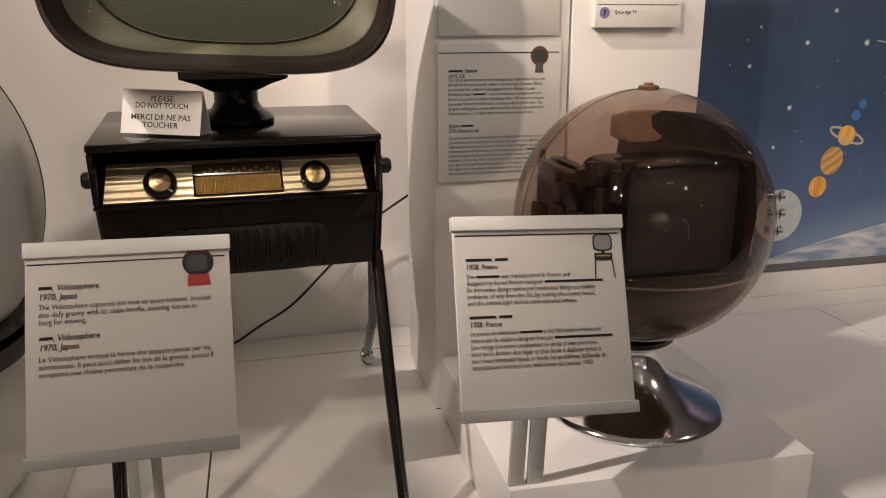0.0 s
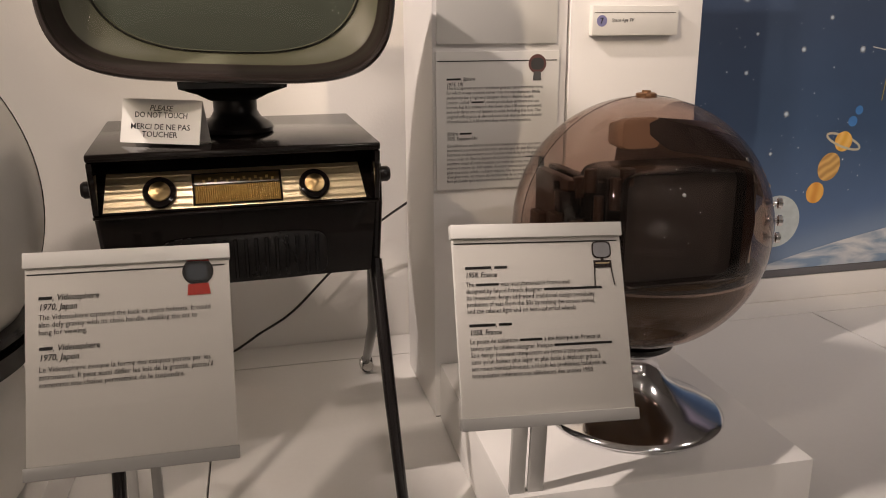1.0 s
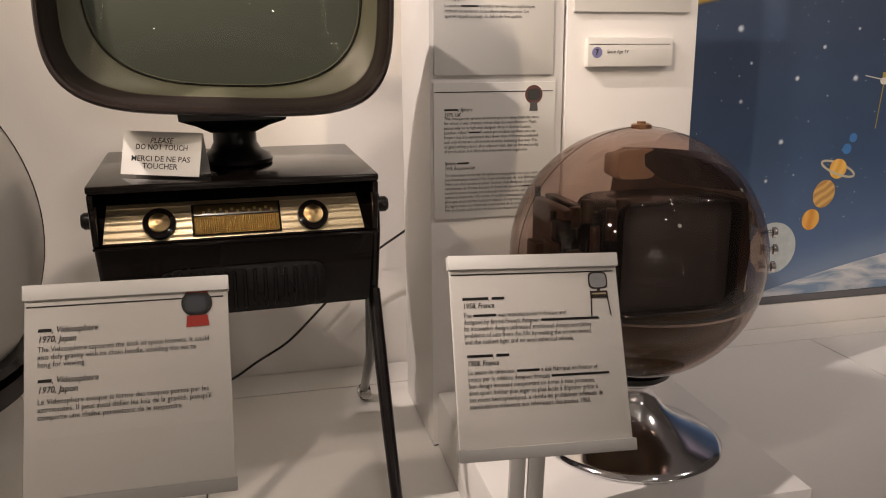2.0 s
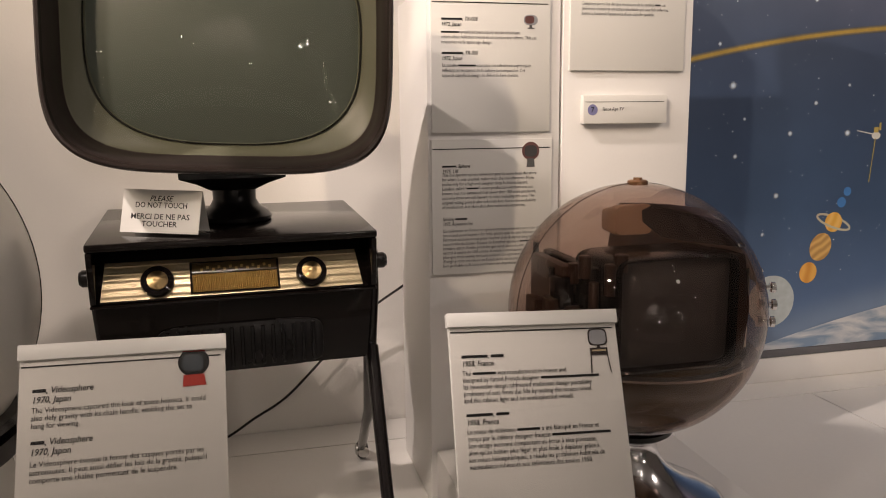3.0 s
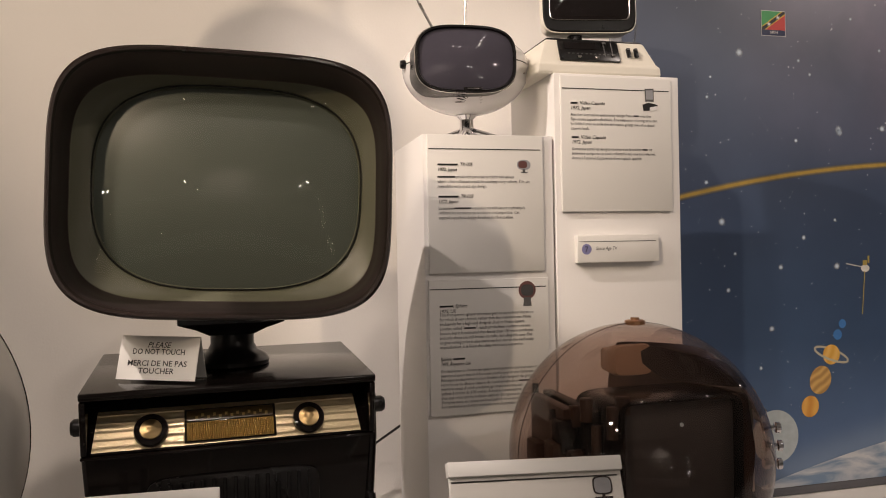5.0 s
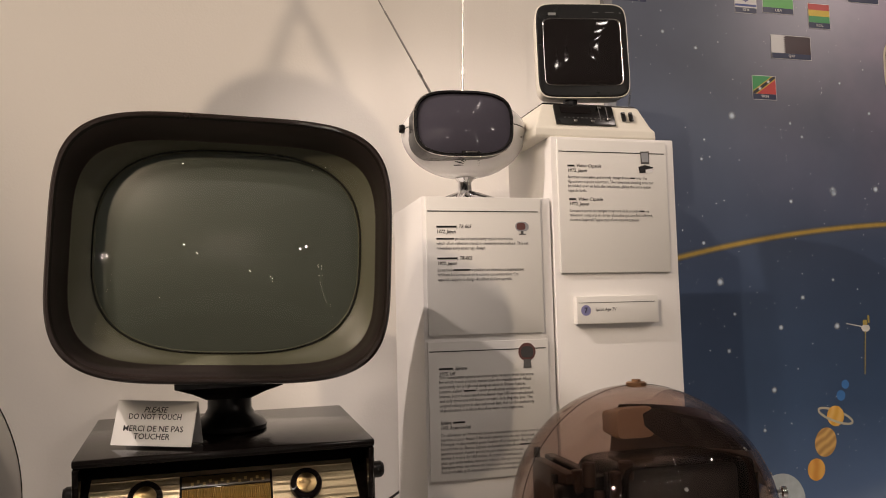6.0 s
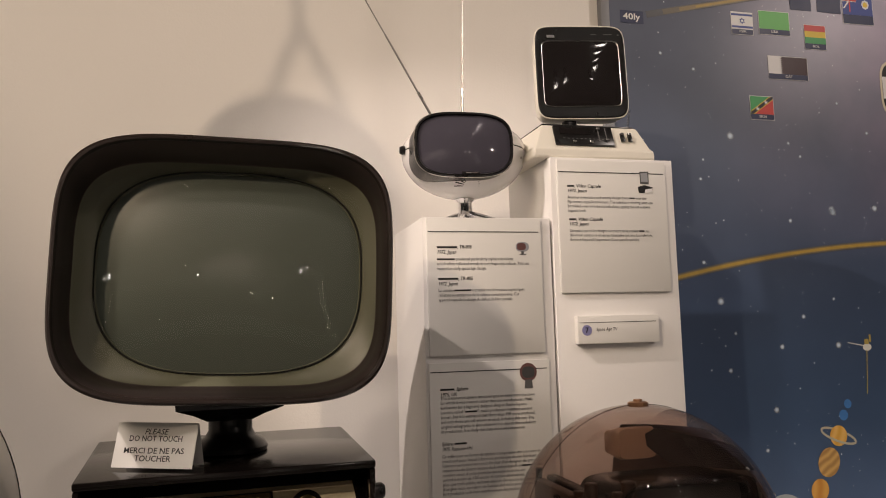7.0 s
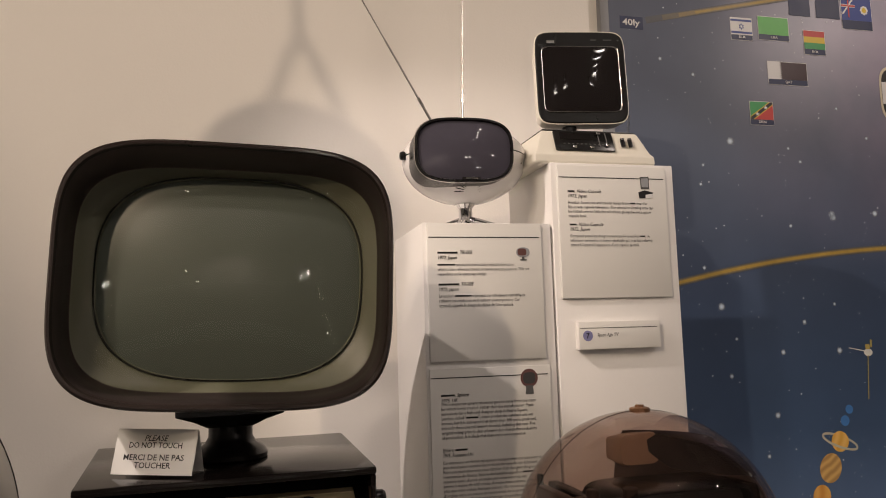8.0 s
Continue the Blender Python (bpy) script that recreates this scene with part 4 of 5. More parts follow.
part("picture_tube", dome(-0.079, 0.020, 0.1755, 0.1370, 2.9, CX + 0.002, CZ), PHOSPHOR, screen, "grey-green picture tube face")
pane = part("glass_pane", dome(-0.0985, 0.022, 0.1968, 0.1490, 4.3, CX, IZ, taper=TP), PANE, screen, "clear bulging safety glass")
pane.visible_shadow = False

# do-not-touch tent card standing on the console
sign = thing("tent_sign", pose(-0.4810, -0.229, 0.5815, 0, 1.4, -22.4), "small white folded card asking visitors not to touch", "sign")
face = part("front_leaf", box(0, 0.111, 0, 0.0008, 0, 0.058, 0), CARD, sign, place=pose(0, 0, 0, -17))
part("rear_leaf", box(0, 0.111, 0, 0.0008, 0, 0.058, 0), CARD, sign, place=pose(0, 0.0345, 0, 17))
lettering("lettering", ["PLEASE"], 0.0555, 0.0430, 0.009, 0.0105, 0.034, -0.0005, INK, face, slant=0.25, heavy=0.008, centred=True)
lettering("lettering", ["DO NOT TOUCH"], 0.0555, 0.0340, 0.009, 0.0105, 0.074, -0.0005, INK, face, heavy=0.010, centred=True)
lettering("lettering", ["MERCI DE NE PAS", "TOUCHER"], 0.0555, 0.0185, 0.0100, 0.0105, 0.084, -0.0005, INK, face, heavy=0.010, centred=True)

cord = smooth_path([(0.06, 0.30, 0.40), (0.010, 0.36, 0.350), (-0.06, 0.40, 0.290), (-0.120, 0.41, 0.228), (-0.176, 0.41, 0.172), (-0.255, 0.405, 0.098), (-0.330, 0.40, 0.055), (-0.386, 0.395, 0.022), (-0.45, 0.38, 0.0045), (-0.56, 0.36, 0.0045), (-0.75, 0.35, 0.0045)])
tagged(part("power_cord", rod(cord, 0.0028, 8), RUBBER), "black rubber power cord hanging behind the console", "cable")


# ---- smoked sphere television ----
SPH = Vector((0.266, -0.250, 0.4295))
R = 0.1965
sphere = thing("sphere_television", pose(SPH.x, SPH.y, 0.115), "smoked transparent acrylic sphere television on chrome tulip foot", "television")
CZS = SPH.z - 0.115
prof = [(0.0, CZS - R)] + [(R * math.sin(math.radians(a)), CZS - R * math.cos(math.radians(a))) for a in range(4, 180, 4)] + [(0.0, CZS + R)]
shell = part("shell", lathe(prof, 96), SMOKE, sphere, "smoked brown acrylic shell", 0)
part("foot", lathe([(0, 0.0005), (0.145, 0.0005), (0.1475, 0.003), (0.1470, 0.006), (0.138, 0.012), (0.110, 0.024), (0.078, 0.042), (0.054, 0.062), (0.041, 0.082), (0.036, 0.100), (0.038, 0.110), (0.048, 0.1165), (0, 0.1165)], 96), CHROME, sphere, "polished chrome tulip foot", 60, pose(0.0, -0.010, 0))
part("collar", lathe([(0, 0.1130), (0.060, 0.1130), (0.066, 0.1175), (0.066, 0.1250), (0, 0.1250)], 64), SATIN, sphere, "black collar under the shell")
part("top_bolt", lathe([(0, CZS + R - 0.002), (0.0155, CZS + R - 0.002), (0.0155, CZS + R + 0.003), (0.0125, CZS + R + 0.0045), (0.0070, CZS + R + 0.0045), (0.0065, CZS + R + 0.008), (0, CZS + R + 0.008)], 12), mat("copper_bolt", (0.5, 0.27, 0.15), 0.3, metal=0.9), sphere, "small copper top bolt", 25)
# chassis inside: lower tray, tube hood, tube, boards, perforated plate
lo = [(0.0, CZS - 0.188)] + [(0.190 * math.sin(math.radians(a)), CZS - 0.190 * math.cos(math.radians(a))) for a in range(12, 66, 6)]
part("lower_bowl", lathe(lo + [(0.170, CZS - 0.062), (0, CZS - 0.062)], 64), mat("olive_brown_bowl", (0.12, 0.088, 0.048), 0.25, var=0.25, scale=9), sphere, "dark olive lower bowl")
part("tray_edge", lathe([(0.168, CZS - 0.061), (0.1830, CZS - 0.061), (0.1840, CZS - 0.057), (0.1685, CZS - 0.056)], 96), STEEL, sphere, "thin metal tray edge")
hood = part("tube_hood", sq_loft([(-0.112, 0.0875, 0.0770, 14, 0.0, CZS + 0.022), (-0.133, 0.0890, 0.0785, 14, 0.0, CZS + 0.022), (-0.135, 0.0915, 0.0810, 12, 0.0, CZS + 0.022), (-0.130, 0.0935, 0.0830, 12, 0.0, CZS + 0.022), (-0.02, 0.112, 0.084, 8, 0.0, CZS + 0.020), (0.06, 0.07, 0.06, 5, 0.0, CZS + 0.02)], 112, False, True), CHASSISDK, sphere, "black moulded tube hood")
part("picture_tube", dome(-0.116, 0.010, 0.0880, 0.0775, 12, 0.0, CZS + 0.022), mat("sphere_tube", (0.105, 0.114, 0.120), 0.16, var=0.12, scale=9), hood, "dark grey picture tube face")
part("hood_side", prism([(0.096, CZS - 0.060), (0.128, CZS - 0.058), (0.136, CZS + 0.015), (0.124, CZS + 0.096), (0.096, CZS + 0.102)], -0.102, -0.050, 0.003), mat("side_brown", (0.050, 0.026, 0.018), 0.22, var=0.3, scale=14), sphere, "dark brown panel beside the tube")
part("side_trim", box(0.137, 0.141, -0.090, -0.066, CZS - 0.050, CZS + 0.072, 0.001), IVORY, sphere, "thin pale trim strip")
TAN = mat("tan_tube_cone", (0.52, 0.38, 0.28), 0.45, var=0.2, scale=18)
part("tube_cone", sq_loft([(-0.020, 0.030, 0.022, 6, -0.014, CZS + 0.142), (-0.012, 0.033, 0.024, 6, -0.014, CZS + 0.142), (0.050, 0.024, 0.018, 6, -0.010, CZS + 0.136), (0.058, 0.016, 0.012, 6, -0.010, CZS + 0.134)], 48, True, True), TAN, sphere, "tan cardboard tube cover")
for x, y, z, rr, hh in ((-0.100, -0.118, 0.075, 0.008, 0.022), (-0.085, -0.120, 0.098, 0.010, 0.012), (-0.118, -0.105, 0.050, 0.007, 0.020), (-0.126, -0.092, 0.090, 0.009, 0.016)):
    part("capacitor", lathe([(0, CZS + z - hh), (rr, CZS + z - hh), (rr, CZS + z + hh * 0.9), (rr * 0.8, CZS + z + hh), (0, CZS + z + hh)], 20), CHASSIS, sphere, "brown can capacitor", place=pose(x, y, 0))
part("circuit_board", box(-0.146, -0.128, -0.060, 0.070, CZS - 0.055, CZS + 0.085, 0.002), CHASSIS, sphere, "brown circuit board")
for k, (x, y, z, a, b, c) in enumerate(((-0.135, -0.075, 0.00, 0.012, 0.010, 0.030), (-0.118, -0.085, 0.03, 0.010, 0.010, 0.020), (-0.155, -0.045, 0.02, 0.010, 0.018, 0.018), (-0.125, -0.080, -0.03, 0.016, 0.012, 0.018),
                                        (-0.165, 0.00, 0.00, 0.008, 0.02, 0.03), (-0.145, -0.055, 0.055, 0.014, 0.012, 0.016))):
    part("component", box(x - a, x + a, y - b, y + b, CZS + z - c, CZS + z + c, 0.003), CHASSISDK if k % 2 else CHASSIS, sphere)
part("chassis_panel", box(-0.122, -0.104, -0.100, 0.080, CZS - 0.055, CZS + 0.088, 0.003), CHASSISDK, sphere, "dark inner chassis panel")
part("shell_seam", moved(lathe([(R + 0.0001, -0.0009), (R + 0.0007, 0.0), (R + 0.0001, 0.0009)], 120), pose(0, 0, CZS, 90, 0, 2)), mat("seam_brown", (0.03, 0.02, 0.016), 0.4), sphere, "fine meridian seam")
cr = random.Random(11)
for k in range(30):
    x, y, z = cr.uniform(-0.155, -0.100), cr.uniform(-0.115, -0.02), cr.uniform(-0.045, 0.085)
    a, b, c = cr.uniform(0.004, 0.010), cr.uniform(0.004, 0.010), cr.uniform(0.008, 0.020)
    if (x * x + y * y + z * z) < 0.172 ** 2:
        part("component", box(x - a, x + a, y - b, y + b, CZS + z - c, CZS + z + c, 0.002), STEEL if k % 5 == 3 else CHASSISDK if k % 2 else CHASSIS, sphere)
part("chassis_frame", merge([box(-0.112, -0.104, -0.115, -0.107, CZS - 0.056, CZS + 0.095, 0.001), box(-0.14, -0.132, 0.07, 0.078, CZS - 0.056, CZS + 0.10, 0.001)]), CHASSISDK, sphere, "dark chassis frame")
# perforated speaker cover below the top of the shell
def cover_point(u, v, r):
    """Place on the cover, u along it from its pointed end, v across."""
    az = math.radians(-114 + 84 * u)
    mid, half = 56.5 - 17 * u, (10.5 - 3.5 * u) * min(1.0, 0.35 + 5.0 * u)
    el = math.radians(mid + half * (2 * v - 1))
    return Vector((r * math.cos(el) * math.cos(az), r * math.cos(el) * math.sin(az), CZS + r * math.sin(el)))


rear = bmesh.new()
rows_ = [[rear.verts.new((0.186 * math.cos(radians(el)) * math.cos(radians(az)), 0.186 * math.cos(radians(el)) * math.sin(radians(az)), CZS + 0.186 * math.sin(radians(el)))) for az in range(-42, 79, 6)] for el in range(14, 57, 6)]
for a, b in zip(rows_, rows_[1:]):
    for k in range(len(a) - 1):
        rear.faces.new((a[k], a[k + 1], b[k + 1], b[k]))
part("rear_housing", finish(rear), mat("housing_brown", (0.185, 0.145, 0.128), 0.3, var=0.3, scale=10), sphere, "grey-brown inner rear housing", 0)
pl = bmesh.new()
grid = [[pl.verts.new(cover_point(k / 40, i / 12, R - 0.006)) for k in range(41)] for i in range(13)]
for i in range(12):
    for k in range(40):
        pl.faces.new((grid[i][k], grid[i][k + 1], grid[i + 1][k + 1], grid[i + 1][k]))
part("speaker_cover", finish(pl), mat("speaker_brown", (0.045, 0.037, 0.034), 0.25, var=0.3, scale=30), sphere, "perforated dark speaker cover", 0)
holes = []
for i in range(10):
    for k in range(26):
        p = cover_point(0.28 + 0.70 * (k + 0.5 * (i % 2)) / 26, 0.07 + 0.86 * i / 9, R - 0.0052)
        q = (p - Vector((0, 0, CZS))).to_track_quat("Z", "Y").to_matrix().to_4x4()
        d = bmesh.new()
        bmesh.ops.create_circle(d, cap_ends=True, radius=0.0016, segments=8)
        holes.append(moved(d, Matrix.Translation(p) @ q))
tagged(part("perforations", merge(holes), FBLACK, sphere, "small black perforations", 0), kind="stuff")
for k, (ax, el) in enumerate(((-18, 10), (-18, 2), (-18, -6))):
    az = math.radians(ax)
    e = math.radians(el)
    nrm = Vector((math.cos(e) * math.cos(az), math.cos(e) * math.sin(az), math.sin(e)))
    q = Vector((nrm.x, nrm.y, 0)).normalized().to_track_quat("Z", "Y").to_matrix().to_4x4()
    part("control_knob", moved(lathe([(0, -0.006), (0.008, -0.006), (0.008, 0.001), (0.0035, 0.002), (0.0035, 0.013), (0.0085, 0.014), (0.0085, 0.020), (0.004, 0.022), (0, 0.022)], 20),
                               Matrix.Translation(nrm * R + Vector((0, 0, CZS))) @ q), CHROME, sphere, "small chrome control knob")
for ax, el in ((-28, 20), (-24, -14), (-30, -22), (-100, 24), (-55, 36)):
    az, e = math.radians(ax), math.radians(el)
    nrm = Vector((math.cos(e) * math.cos(az), math.cos(e) * math.sin(az), math.sin(e)))
    part("screw", moved(lathe([(0, 0), (0.0032, 0), (0.0028, 0.0016), (0, 0.002)], 12), Matrix.Translation(nrm * R + Vector((0, 0, CZS))) @ nrm.to_track_quat("Z", "Y").to_matrix().to_4x4()), STEEL, sphere)


# ---- egg-shaped television on chrome star foot ----
egg = thing("egg_television", pose(0.113, 0.125, 0.949, 0, 0, -4), "white egg-shaped portable television on chrome star foot", "television")
EZ = 0.147
W, H, D = 0.1245, 0.092, 0.105
HUP = 0.064


def egg_half(sign_, z0):
    prof_ = []
    for k in range(0, 19):
        a = math.radians(90 * k / 18)
        prof_.append((math.cos(a), math.sin(a)))
    loops = []
    for c, s_ in prof_[:-1]:
        loops.append([(W * c * math.cos(t), D * c * math.sin(t), z0 + sign_ * (HUP if sign_ > 0 else H) * s_) for t in (2 * math.pi * j / 72 for j in range(72))])
    return loft(loops, False, True)


EGG = GLOSSWHITE
part("upper_shell", egg_half(1, EZ + 0.0012), EGG, egg, "white upper shell", 50)
low = part("lower_shell", egg_half(-1, EZ - 0.0012), EGG, egg, "white lower shell", 50)
part("seam_band", loft([[((W - 0.0025) * math.cos(t), (D - 0.0025) * math.sin(t), EZ + dz) for t in (2 * math.pi * j / 72 for j in range(72))] for dz in (-0.003, 0.003)], True, True), BLACKPLASTIC, egg, "dark seam between the shells")
fr = part("screen_frame", sq_loft([(-0.030, 0.0935, 0.0610, 3.2, -0.022, EZ - 0.008), (-0.104, 0.0935, 0.0612, 3.2, -0.022, EZ - 0.008), (-0.112, 0.0922, 0.0598, 3.2, -0.022, EZ - 0.008), (-0.1125, 0.0895, 0.0570, 3.2, -0.022, EZ - 0.008), (-0.106, 0.0875, 0.0550, 3.2, -0.022, EZ - 0.008)], 96), BLACKPLASTIC, egg, "black oval screen frame")
part("frame_trim", sq_loft([(-0.1035, 0.0938, 0.0615, 3.2, -0.022, EZ - 0.008), (-0.1060, 0.0948, 0.0625, 3.2, -0.022, EZ - 0.008), (-0.1085, 0.0938, 0.0615, 3.2, -0.022, EZ - 0.008)], 96), STEEL, fr, "thin bright trim round the frame")
part("picture_tube", dome(-0.107, 0.010, 0.0885, 0.0560, 3.2, -0.022, EZ - 0.008), TUBE_VIOLET, fr, "violet-grey tinted screen")
part("name_plate", box(-0.028, 0.006, -0.1135, -0.108, EZ - 0.0650, EZ - 0.0600, 0.0005), SATIN, fr, "dark maker's plate")
part("plate_bar", box(-0.022, 0.000, -0.1142, -0.1134, EZ - 0.0633, EZ - 0.0615, 0, 1), STEEL, fr)
for k in range(13):
    a = math.radians(180 * k / 12)
    ca, sa = math.cos(a), math.sin(a)
    pts_ = []
    for r0 in (0.010, 0.018, 0.026):
        x, dz = r0 * ca * 1.1, r0 * sa * 0.85
        z = -0.076 + dz
        yy = -D * math.sqrt(max(0.0, 1 - (x / W) ** 2 - (z / H) ** 2))
        pts_.append((-0.004 + x, yy, EZ + z))
    part("vent_slot", rod(pts_, [0.0010, 0.0016, 0.0012], 6), FBLACK, low)
for s in (-1, 1):
    part("side_knob", moved(lathe([(0, 0), (0.008, 0), (0.009, 0.004), (0.007, 0.010), (0, 0.011)], 20), pose(s * (W - 0.003), -0.02, EZ, 0, 90 * s, 0)), BLACKPLASTIC, egg, "small black side knob")
for x, y, dz in ((-0.105, -0.048, 0.018), (-0.098, -0.058, 0.010), (-0.112, -0.040, -0.012), (0.106, -0.048, 0.018), (0.1, -0.056, -0.02)):
    k = math.sqrt((x / W) ** 2 + (y / D) ** 2 + (dz / (HUP if dz > 0 else H)) ** 2)
    nrm = Vector((x / W ** 2, y / D ** 2, dz / H ** 2)).normalized()
    part("screw", moved(lathe([(0, 0), (0.0022, 0), (0.0018, 0.0012), (0, 0.0015)], 10), Matrix.Translation((x / k, y / k, EZ + dz / k)) @ nrm.to_track_quat("Z", "Y").to_matrix().to_4x4()), STEEL, egg)
foot = part("foot_column", lathe([(0, 0.012), (0.020, 0.012), (0.018, 0.020), (0.014, 0.026), (0.013, 0.046), (0.020, 0.054), (0, 0.056)], 32), CHROME, egg, "chrome swivel column")
for a in (20, 160, 250, 310, 90):
    ca, sa = math.cos(math.radians(a)), math.sin(math.radians(a))
    part("foot_leg", rod([(0.008 * ca, 0.008 * sa, 0.024), (0.03 * ca, 0.03 * sa, 0.019), (0.074 * ca, 0.074 * sa, 0.0045)], [0.007, 0.005, 0.0035], 10), CHROME, foot, "slim chrome foot leg")
for top, base in (((-0.222, 0.010, 0.52), (-0.046, 0.010, EZ + 0.050)), ((0.016, 0.03, 0.56), (0.006, 0.03, EZ + 0.059))):
    b0, t0 = Vector(base), Vector(top)
    ant = part("antenna", rod([b0, b0.lerp(t0, 0.22), b0.lerp(t0, 0.222), b0.lerp(t0, 0.6), b0.lerp(t0, 0.602), t0], [0.0026, 0.0026, 0.0019, 0.0019, 0.0013, 0.0013], 8), mat("antenna_nickel", (0.36, 0.35, 0.34), 0.36, metal=1.0, var=0.1), egg, "telescopic chrome antenna")
    part("joint", rod([b0.lerp(t0, 0.19), b0.lerp(t0, 0.235)], 0.0032, 8), STEEL, ant)

# ---- flip-screen television ----
cap = thing("flip_screen_television", pose(0.345, 0.117, 1.066), "ivory flip-screen portable television with raised black monitor", "television")
body = part("body", loft([[(x, y, z) for x, y in ((-w, -d), (w, -d), (w, d), (-w, d))] for w, d, z in ((0.123, 0.105, 0.0), (0.126, 0.108, 0.003), (0.125, 0.107, 0.018), (0.120, 0.101, 0.025), (0.103, 0.085, 0.066), (0.100, 0.082, 0.070))], True, True), IVORY, cap, "ivory plastic wedge base")
mb = body.modifiers.new("bevel", "BEVEL")
mb.width, mb.segments, mb.limit_method, mb.angle_limit = 0.007, 4, "ANGLE", radians(20)
part("top_plate", box(-0.098, 0.098, -0.080, 0.078, 0.0695, 0.0735, 0.001), BLACKPLASTIC, cap, "black top plate")
TILTB = math.degrees(math.atan2(0.016, 0.041))


def on_front(x, z, out=0.001):
    return pose(x, -0.101 + (z - 0.027) * (0.016 / 0.041) - out, z, 90 - TILTB)


panel = part("control_panel", box(-0.062, 0.062, -0.022, 0.022, -0.002, 0.003, 0.002), BLACKPLASTIC, cap, "black radio panel", place=on_front(-0.018, 0.047))
part("tuning_window", box(-0.050, 0.014, 0.002, 0.017, 0.003, 0.0040, 0.0005, 1), TUBE_DARK, panel)
part("slider_track", merge([box(0.030, 0.032, -0.012, 0.020, 0.003, 0.0038, 0, 1), box(0.046, 0.048, -0.014, 0.020, 0.003, 0.0038, 0, 1)]), GREYINK, panel)
for x, y in ((0.031, 0.016), (0.047, -0.010), (-0.024, -0.016), (0.012, -0.016)):
    part("slider", box(x - 0.004, x + 0.004, y - 0.0022, y + 0.0022, 0.0035, 0.0075, 0.0006, 1), STEEL, panel, "small pale control")
part("dial_marks", merge([box(-0.045 + 0.009 * k, -0.041 + 0.009 * k, -0.008, -0.0065, 0.003, 0.0034, 0, 1) for k in range(11)]), GREYINK, panel)
for x in (0.070, 0.086):
    sw = part("rocker_switch", box(-0.004, 0.004, -0.010, 0.010, -0.001, 0.005, 0.002), BLACKPLASTIC, cap, "black rocker switch", place=on_front(x - 0.006, 0.047))
    part("switch_tip", box(-0.003, 0.003, 0.004, 0.009, 0.0048, 0.0058, 0.0004, 1), STEEL, sw)
part("side_knob", moved(lathe([(0, 0), (0.008, 0), (0.008, 0.008), (0.006, 0.011), (0, 0.011)], 20), pose(0.117, -0.05, 0.045, 0, 90, 0)), BLACKPLASTIC, cap, "black side knob")
part("hinge", prism([(-0.030, 0.072), (-0.002, 0.072), (-0.006, 0.125), (-0.024, 0.125)], -0.035, -0.015, 0.002), BLACKPLASTIC, cap, "black hinge post")
part("stub_antenna", rod([(0.112, -0.02, 0.050), (0.124, -0.02, 0.128)], [0.0022, 0.0030], 8), CLEAR, cap, "short clear rod")
mon = part("monitor", sq_loft([(0.030, 0.086, 0.088, 8, 0.0, 0.0), (0.034, 0.080, 0.082, 8, 0.0, 0.0)], 96, False, True), IVORY, cap, "flip-up monitor", place=pose(0.010, -0.030, 0.194, -4, 0, -10))
part("casing", sq_loft([(0.029, 0.090, 0.096, 8, 0.0, 0.0), (-0.010, 0.0950, 0.1005, 8, 0.0, 0.0), (-0.014, 0.0945, 0.1000, 8, 0.0, 0.0), (-0.0145, 0.0930, 0.0985, 8, 0.0, 0.0)], 96), IVORY, mon, "ivory monitor casing")
part("bezel", sq_loft([(-0.0143, 0.0928, 0.0983, 8, 0.0, 0.0), (-0.0165, 0.0905, 0.0960, 8, 0.0, 0.0), (-0.0150, 0.0800, 0.0705, 12, 0.0, -0.004)], 96), BLACKPLASTIC, mon, "black monitor bezel")
part("screen_edge", sq_loft([(-0.0152, 0.0807, 0.0712, 14, 0.0, -0.004), (-0.0172, 0.0803, 0.0708, 14, 0.0, -0.004), (-0.0165, 0.0790, 0.0695, 14, 0.0, -0.004)], 96), STEEL, mon, "pale screen edging")
part("screen", dome(-0.0155, 0.003, 0.0792, 0.0697, 12, 0.0, -0.004), TUBE_DARK, mon, "dark glossy screen")
part("maker_mark", merge([rect(-0.068, -0.052, 0.073, 0.079, -0.0172)]), STEEL, mon, "pale maker's mark", 0)
part("marks", merge([rect(0.024, 0.036, 0.079, 0.081, -0.0172), rect(0.050, 0.068, 0.079, 0.081, -0.0172), disc(0.081, 0.079, 0.002, -0.0170, 12)]), GREYINK, mon, angle=0)

# ---- large white sphere television at the end of the row ----
pedestal("plinth", -1.28, -0.640, -0.52, 0.12, 0.080, "low white painted plinth under the white sphere")
big = thing("white_sphere_television", pose(-0.896, -0.200, 0.080), "large white fibreglass sphere television on flared white base", "television")
RB = 0.296
BZ = 0.420
pr = [(0.0, BZ - RB)] + [(RB * math.sin(math.radians(a)), BZ - RB * math.cos(math.radians(a))) for a in range(4, 180, 4)] + [(0.0, BZ + RB)]
part("shell", lathe(pr, 96), CREAMSHELL, big, "white fibreglass shell", 0)
part("seam", moved(lathe([(RB - 0.003, -0.0015), (RB + 0.0012, -0.0012), (RB + 0.0012, 0.0012), (RB - 0.003, 0.0015)], 96), pose(0, 0, BZ, 90, 0, 12)), SATIN, big, "dark seam line")
part("collar", lathe([(0, 0.196), (0.235, 0.196), (0.262, 0.204), (0.264, 0.232), (0.252, 0.236), (0.252, 0.242), (0.266, 0.246), (0.264, 0.258), (0.24, 0.262), (0, 0.262)], 64), SATIN, big, "black collar")
part("base", lathe([(0, 0.001), (0.225, 0.001), (0.238, 0.02), (0.248, 0.08), (0.245, 0.13), (0.234, 0.170), (0.210, 0.197), (0, 0.198)], 64), CREAMSHELL, big, "rounded white base")
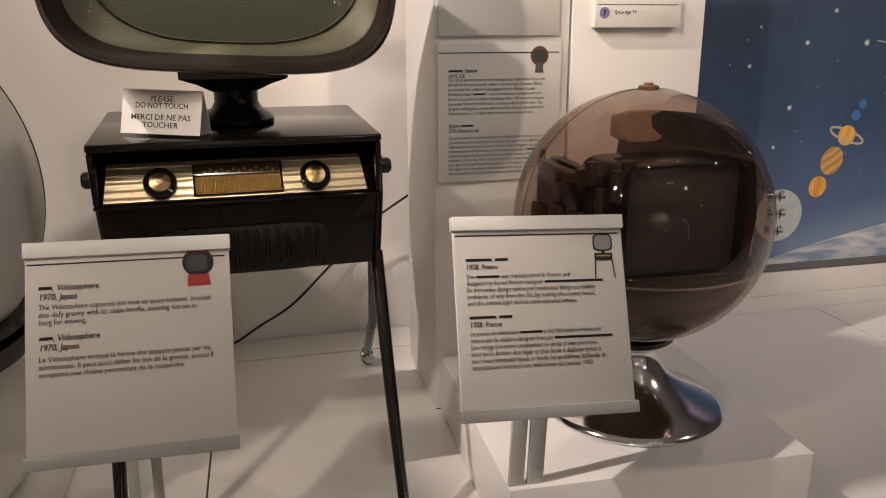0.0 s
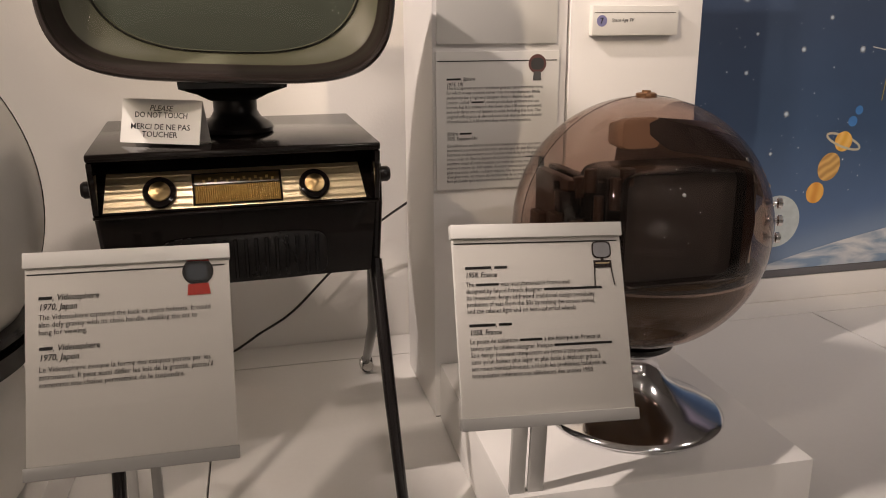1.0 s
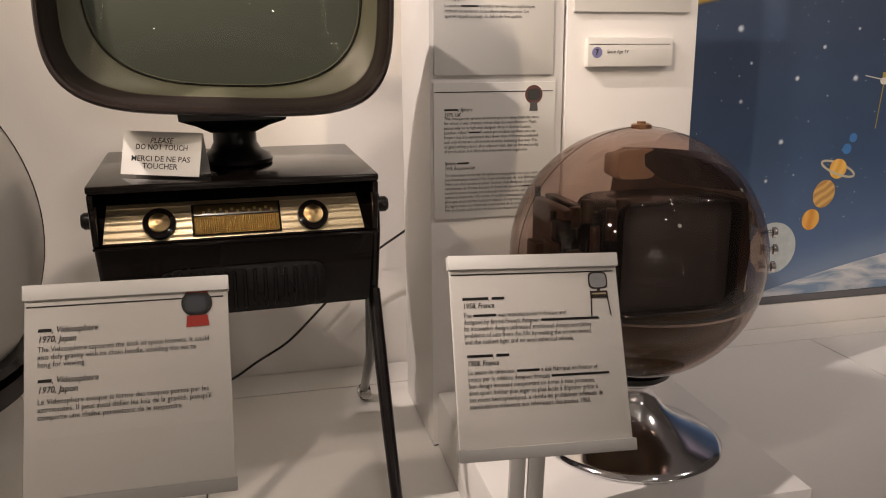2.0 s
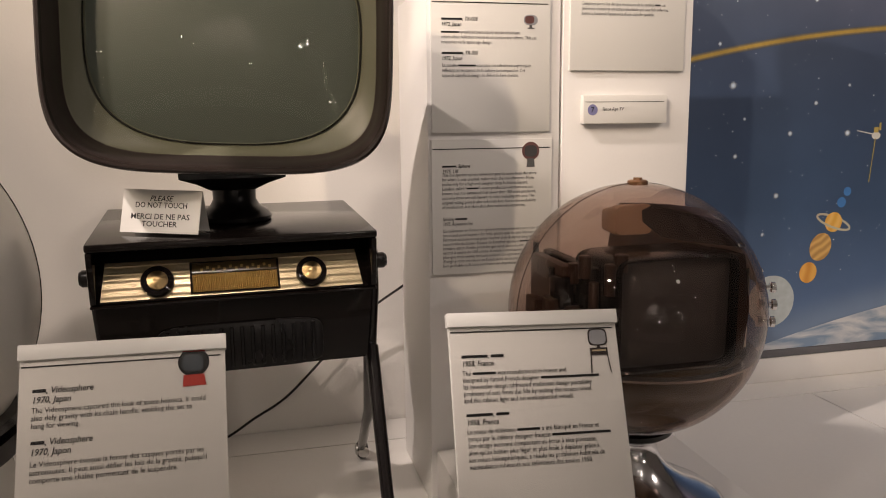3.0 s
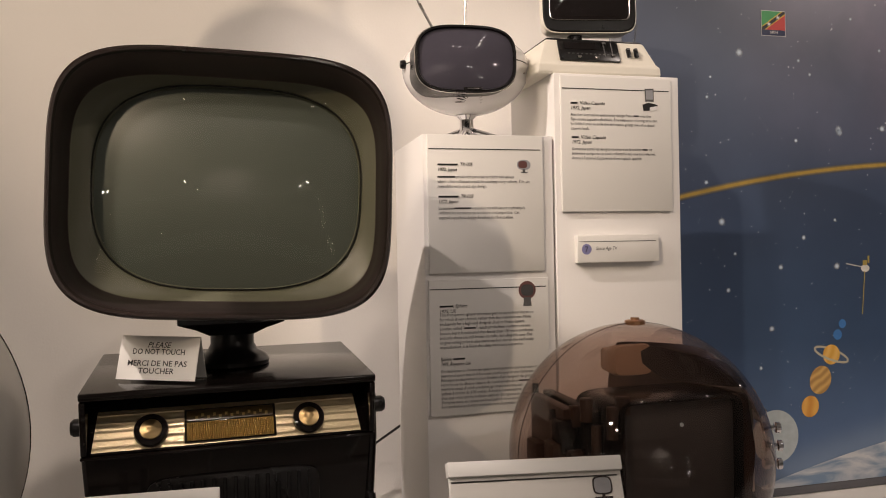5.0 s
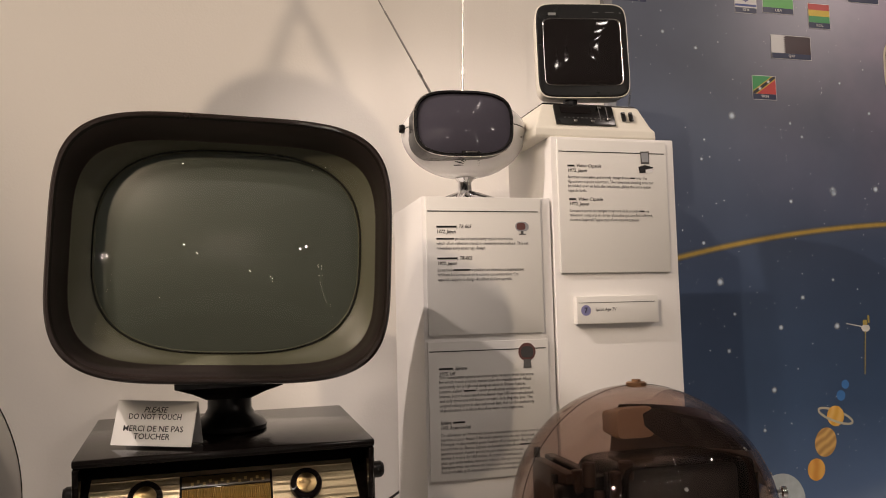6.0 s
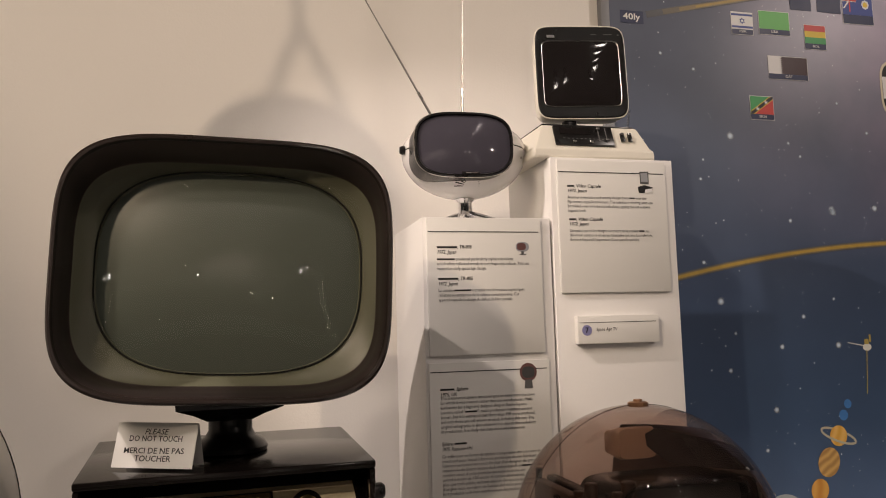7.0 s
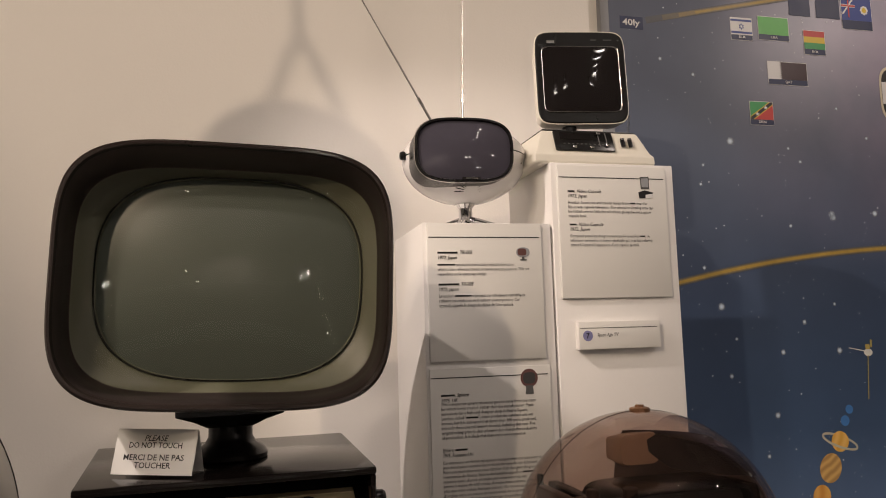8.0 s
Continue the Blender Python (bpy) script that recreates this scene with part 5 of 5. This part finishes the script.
for az, el in ((-52, 22), (-48, 3), (-55, -6), (-30, 20)):
    a, e = math.radians(az), math.radians(el)
    nrm = Vector((math.cos(e) * math.cos(a), math.cos(e) * math.sin(a), math.sin(e)))
    part("screw", moved(lathe([(0, 0), (0.005, 0), (0.004, 0.003), (0, 0.0035)], 12), Matrix.Translation(nrm * RB + Vector((0, 0, BZ))) @ nrm.to_track_quat("Z", "Y").to_matrix().to_4x4()), STEEL, big, "small dark screw")


# ---- far side of the gallery ----
GLOW = bpy.data.materials.new("lamp_lens")
GLOW.use_nodes = True
GLOW.node_tree.nodes["Principled BSDF"].inputs["Base Color"].default_value = (0.9, 0.88, 0.84, 1)
GLOW.node_tree.nodes["Principled BSDF"].inputs["Emission Color"].default_value = (1.0, 0.90, 0.80, 1)
GLOW.node_tree.nodes["Principled BSDF"].inputs["Emission Strength"].default_value = 90.0
# weak glow added so the showcase edges read as bright lines in reflections
STRIP = GLOW.copy()
STRIP.name = "edge_glow"
STRIP.node_tree.nodes["Principled BSDF"].inputs["Emission Strength"].default_value = 4.0


def gallery_lamp(m, label):
    """Black can spotlight on a short arm; looks along +y from its plate."""
    ob = thing("gallery_spotlight", m, label, "spotlight", "gallery spotlights")
    part("plate", box(-0.03, 0.03, -0.100, -0.090, -0.03, 0.03, 0.002), BLACKPLASTIC, ob)
    part("arm", rod([(0, -0.090, 0), (0, -0.055, 0)], 0.008, 10), BLACKPLASTIC, ob)
    can = part("can", moved(lathe([(0, 0), (0.030, 0), (0.034, 0.004), (0.036, 0.060), (0.032, 0.060), (0.031, 0.050), (0, 0.050)], 24), pose(0, -0.055, 0, -90, 0, 0)), BLACKPLASTIC, ob, "black lamp can")
    part("lens", moved(lathe([(0.030, 0.0515), (0.018, 0.056), (0, 0.0575)], 20), pose(0, -0.055, 0, -90, 0, 0)), GLOW, can, "glowing lens")
    return ob


first = gallery_lamp(pose(-3.88, -5.40, 1.34), "small black spotlight on the far gallery wall")
for x, z in ((-3.74, 1.35), (-1.76, 1.38), (-1.48, 1.21), (-2.08, 0.01), (-2.26, -0.33), (-1.24, -0.36), (0.88, 1.24), (1.05, 1.28), (1.30, 0.06), (1.42, 0.12), (0.10, 0.55), (-0.35, 0.62), (-0.80, -0.58), (-0.52, -0.62)):
    copy_thing(first, pose(x, -5.40, z))
overhead = gallery_lamp(pose(0.73, -2.00, 2.649, -90, 0, 0), "small black spotlight fixed to the gallery ceiling")
for x, y in ((0.72, -1.76), (0.80, -2.35), (0.89, -2.69), (0.84, -2.95), (0.38, -2.91), (0.20, -2.95), (-0.78, -2.56)):
    copy_thing(overhead, pose(x, y, 2.649, -90, 0, 0))

case = thing("showcase", pose(-1.0, -5.05, -0.75), "long white showcase with lit edges across the gallery", "showcase")
part("base", box(-2.25, 2.25, -0.25, 0.25, 0.0, 0.55, 0.004), WHITE, case, "white painted base")
part("top", box(-2.25, 2.25, -0.25, 0.25, 1.86, 1.90, 0.004), WHITE, case, "white painted top")
for x in (-2.23, 2.15, 2.23):
    post = part("post", box(x - 0.015, x + 0.015, 0.215, 0.245, 0.551, 1.859, 0.002), STEEL, case, "slim metal post")
    # added glow along the post's edge, no lamp of the showcase
    part("edge_glow", box(x - 0.006, x + 0.006, 0.2455, 0.251, 0.57, 1.84, 0.001, 1), STRIP, post, "glowing strip added for the bright edge of the case")
part("shelf_edge", box(-2.2, 2.2, 0.20, 0.225, 1.20, 1.215, 0.001), STEEL, case, "metal shelf edge")

# ---- round television hung on its chain ----
hung = thing("hanging_television", pose(-0.790, -0.460, 1.455), "round white television hung on its chain above the row", "television")
part("shell", lathe([(0.0, -0.140)] + [(0.140 * math.sin(radians(a)), -0.140 * math.cos(radians(a))) for a in range(6, 180, 6)] + [(0.0, 0.140)], 64), CREAMSHELL, hung, "white round shell", 0)
part("visor", moved(lathe([(0.0, 0.141), (0.086, 0.112), (0.092, 0.108), (0.092, 0.100), (0.0, 0.100)], 48), pose(0, 0, 0, 90, 0, 0)), TUBE_DARK, hung, "dark domed visor")


def chain(a, b, size=0.020):
    """Oval links from a to b, each turned a quarter against the last."""
    a, b = Vector(a), Vector(b)
    n = max(1, round((b - a).length / (size * 1.5)))
    q = (b - a).to_track_quat("Z", "Y").to_matrix().to_4x4()
    links = []
    for k in range(n):
        link = [(size * 0.42 * math.cos(t), 0.0, size * math.sin(t)) for t in (2 * math.pi * j / 14 for j in range(15))]
        links.append(moved(rod(link, 0.0032, 6, False), Matrix.Translation(a.lerp(b, (k + 0.5) / n)) @ q @ pose(0, 0, 0, 0, 0, 90 * (k % 2))))
    return merge(links)


part("chain", chain((-0.050, 0, 0.128), (0.0, 0, 0.264)), STEEL, hung, "steel chain handle")
part("chain", chain((0.080, 0, 0.112), (0.0, 0, 0.264)), STEEL, hung, "steel chain handle")
part("chain", chain((0.0, 0, 0.264), (0.0, 0, 1.275)), STEEL, hung, "steel hanging chain")
part("ceiling_hook", lathe([(0, 1.270), (0.012, 1.270), (0.020, 1.2945), (0, 1.2945)], 20), STEEL, hung, "small steel ceiling hook")
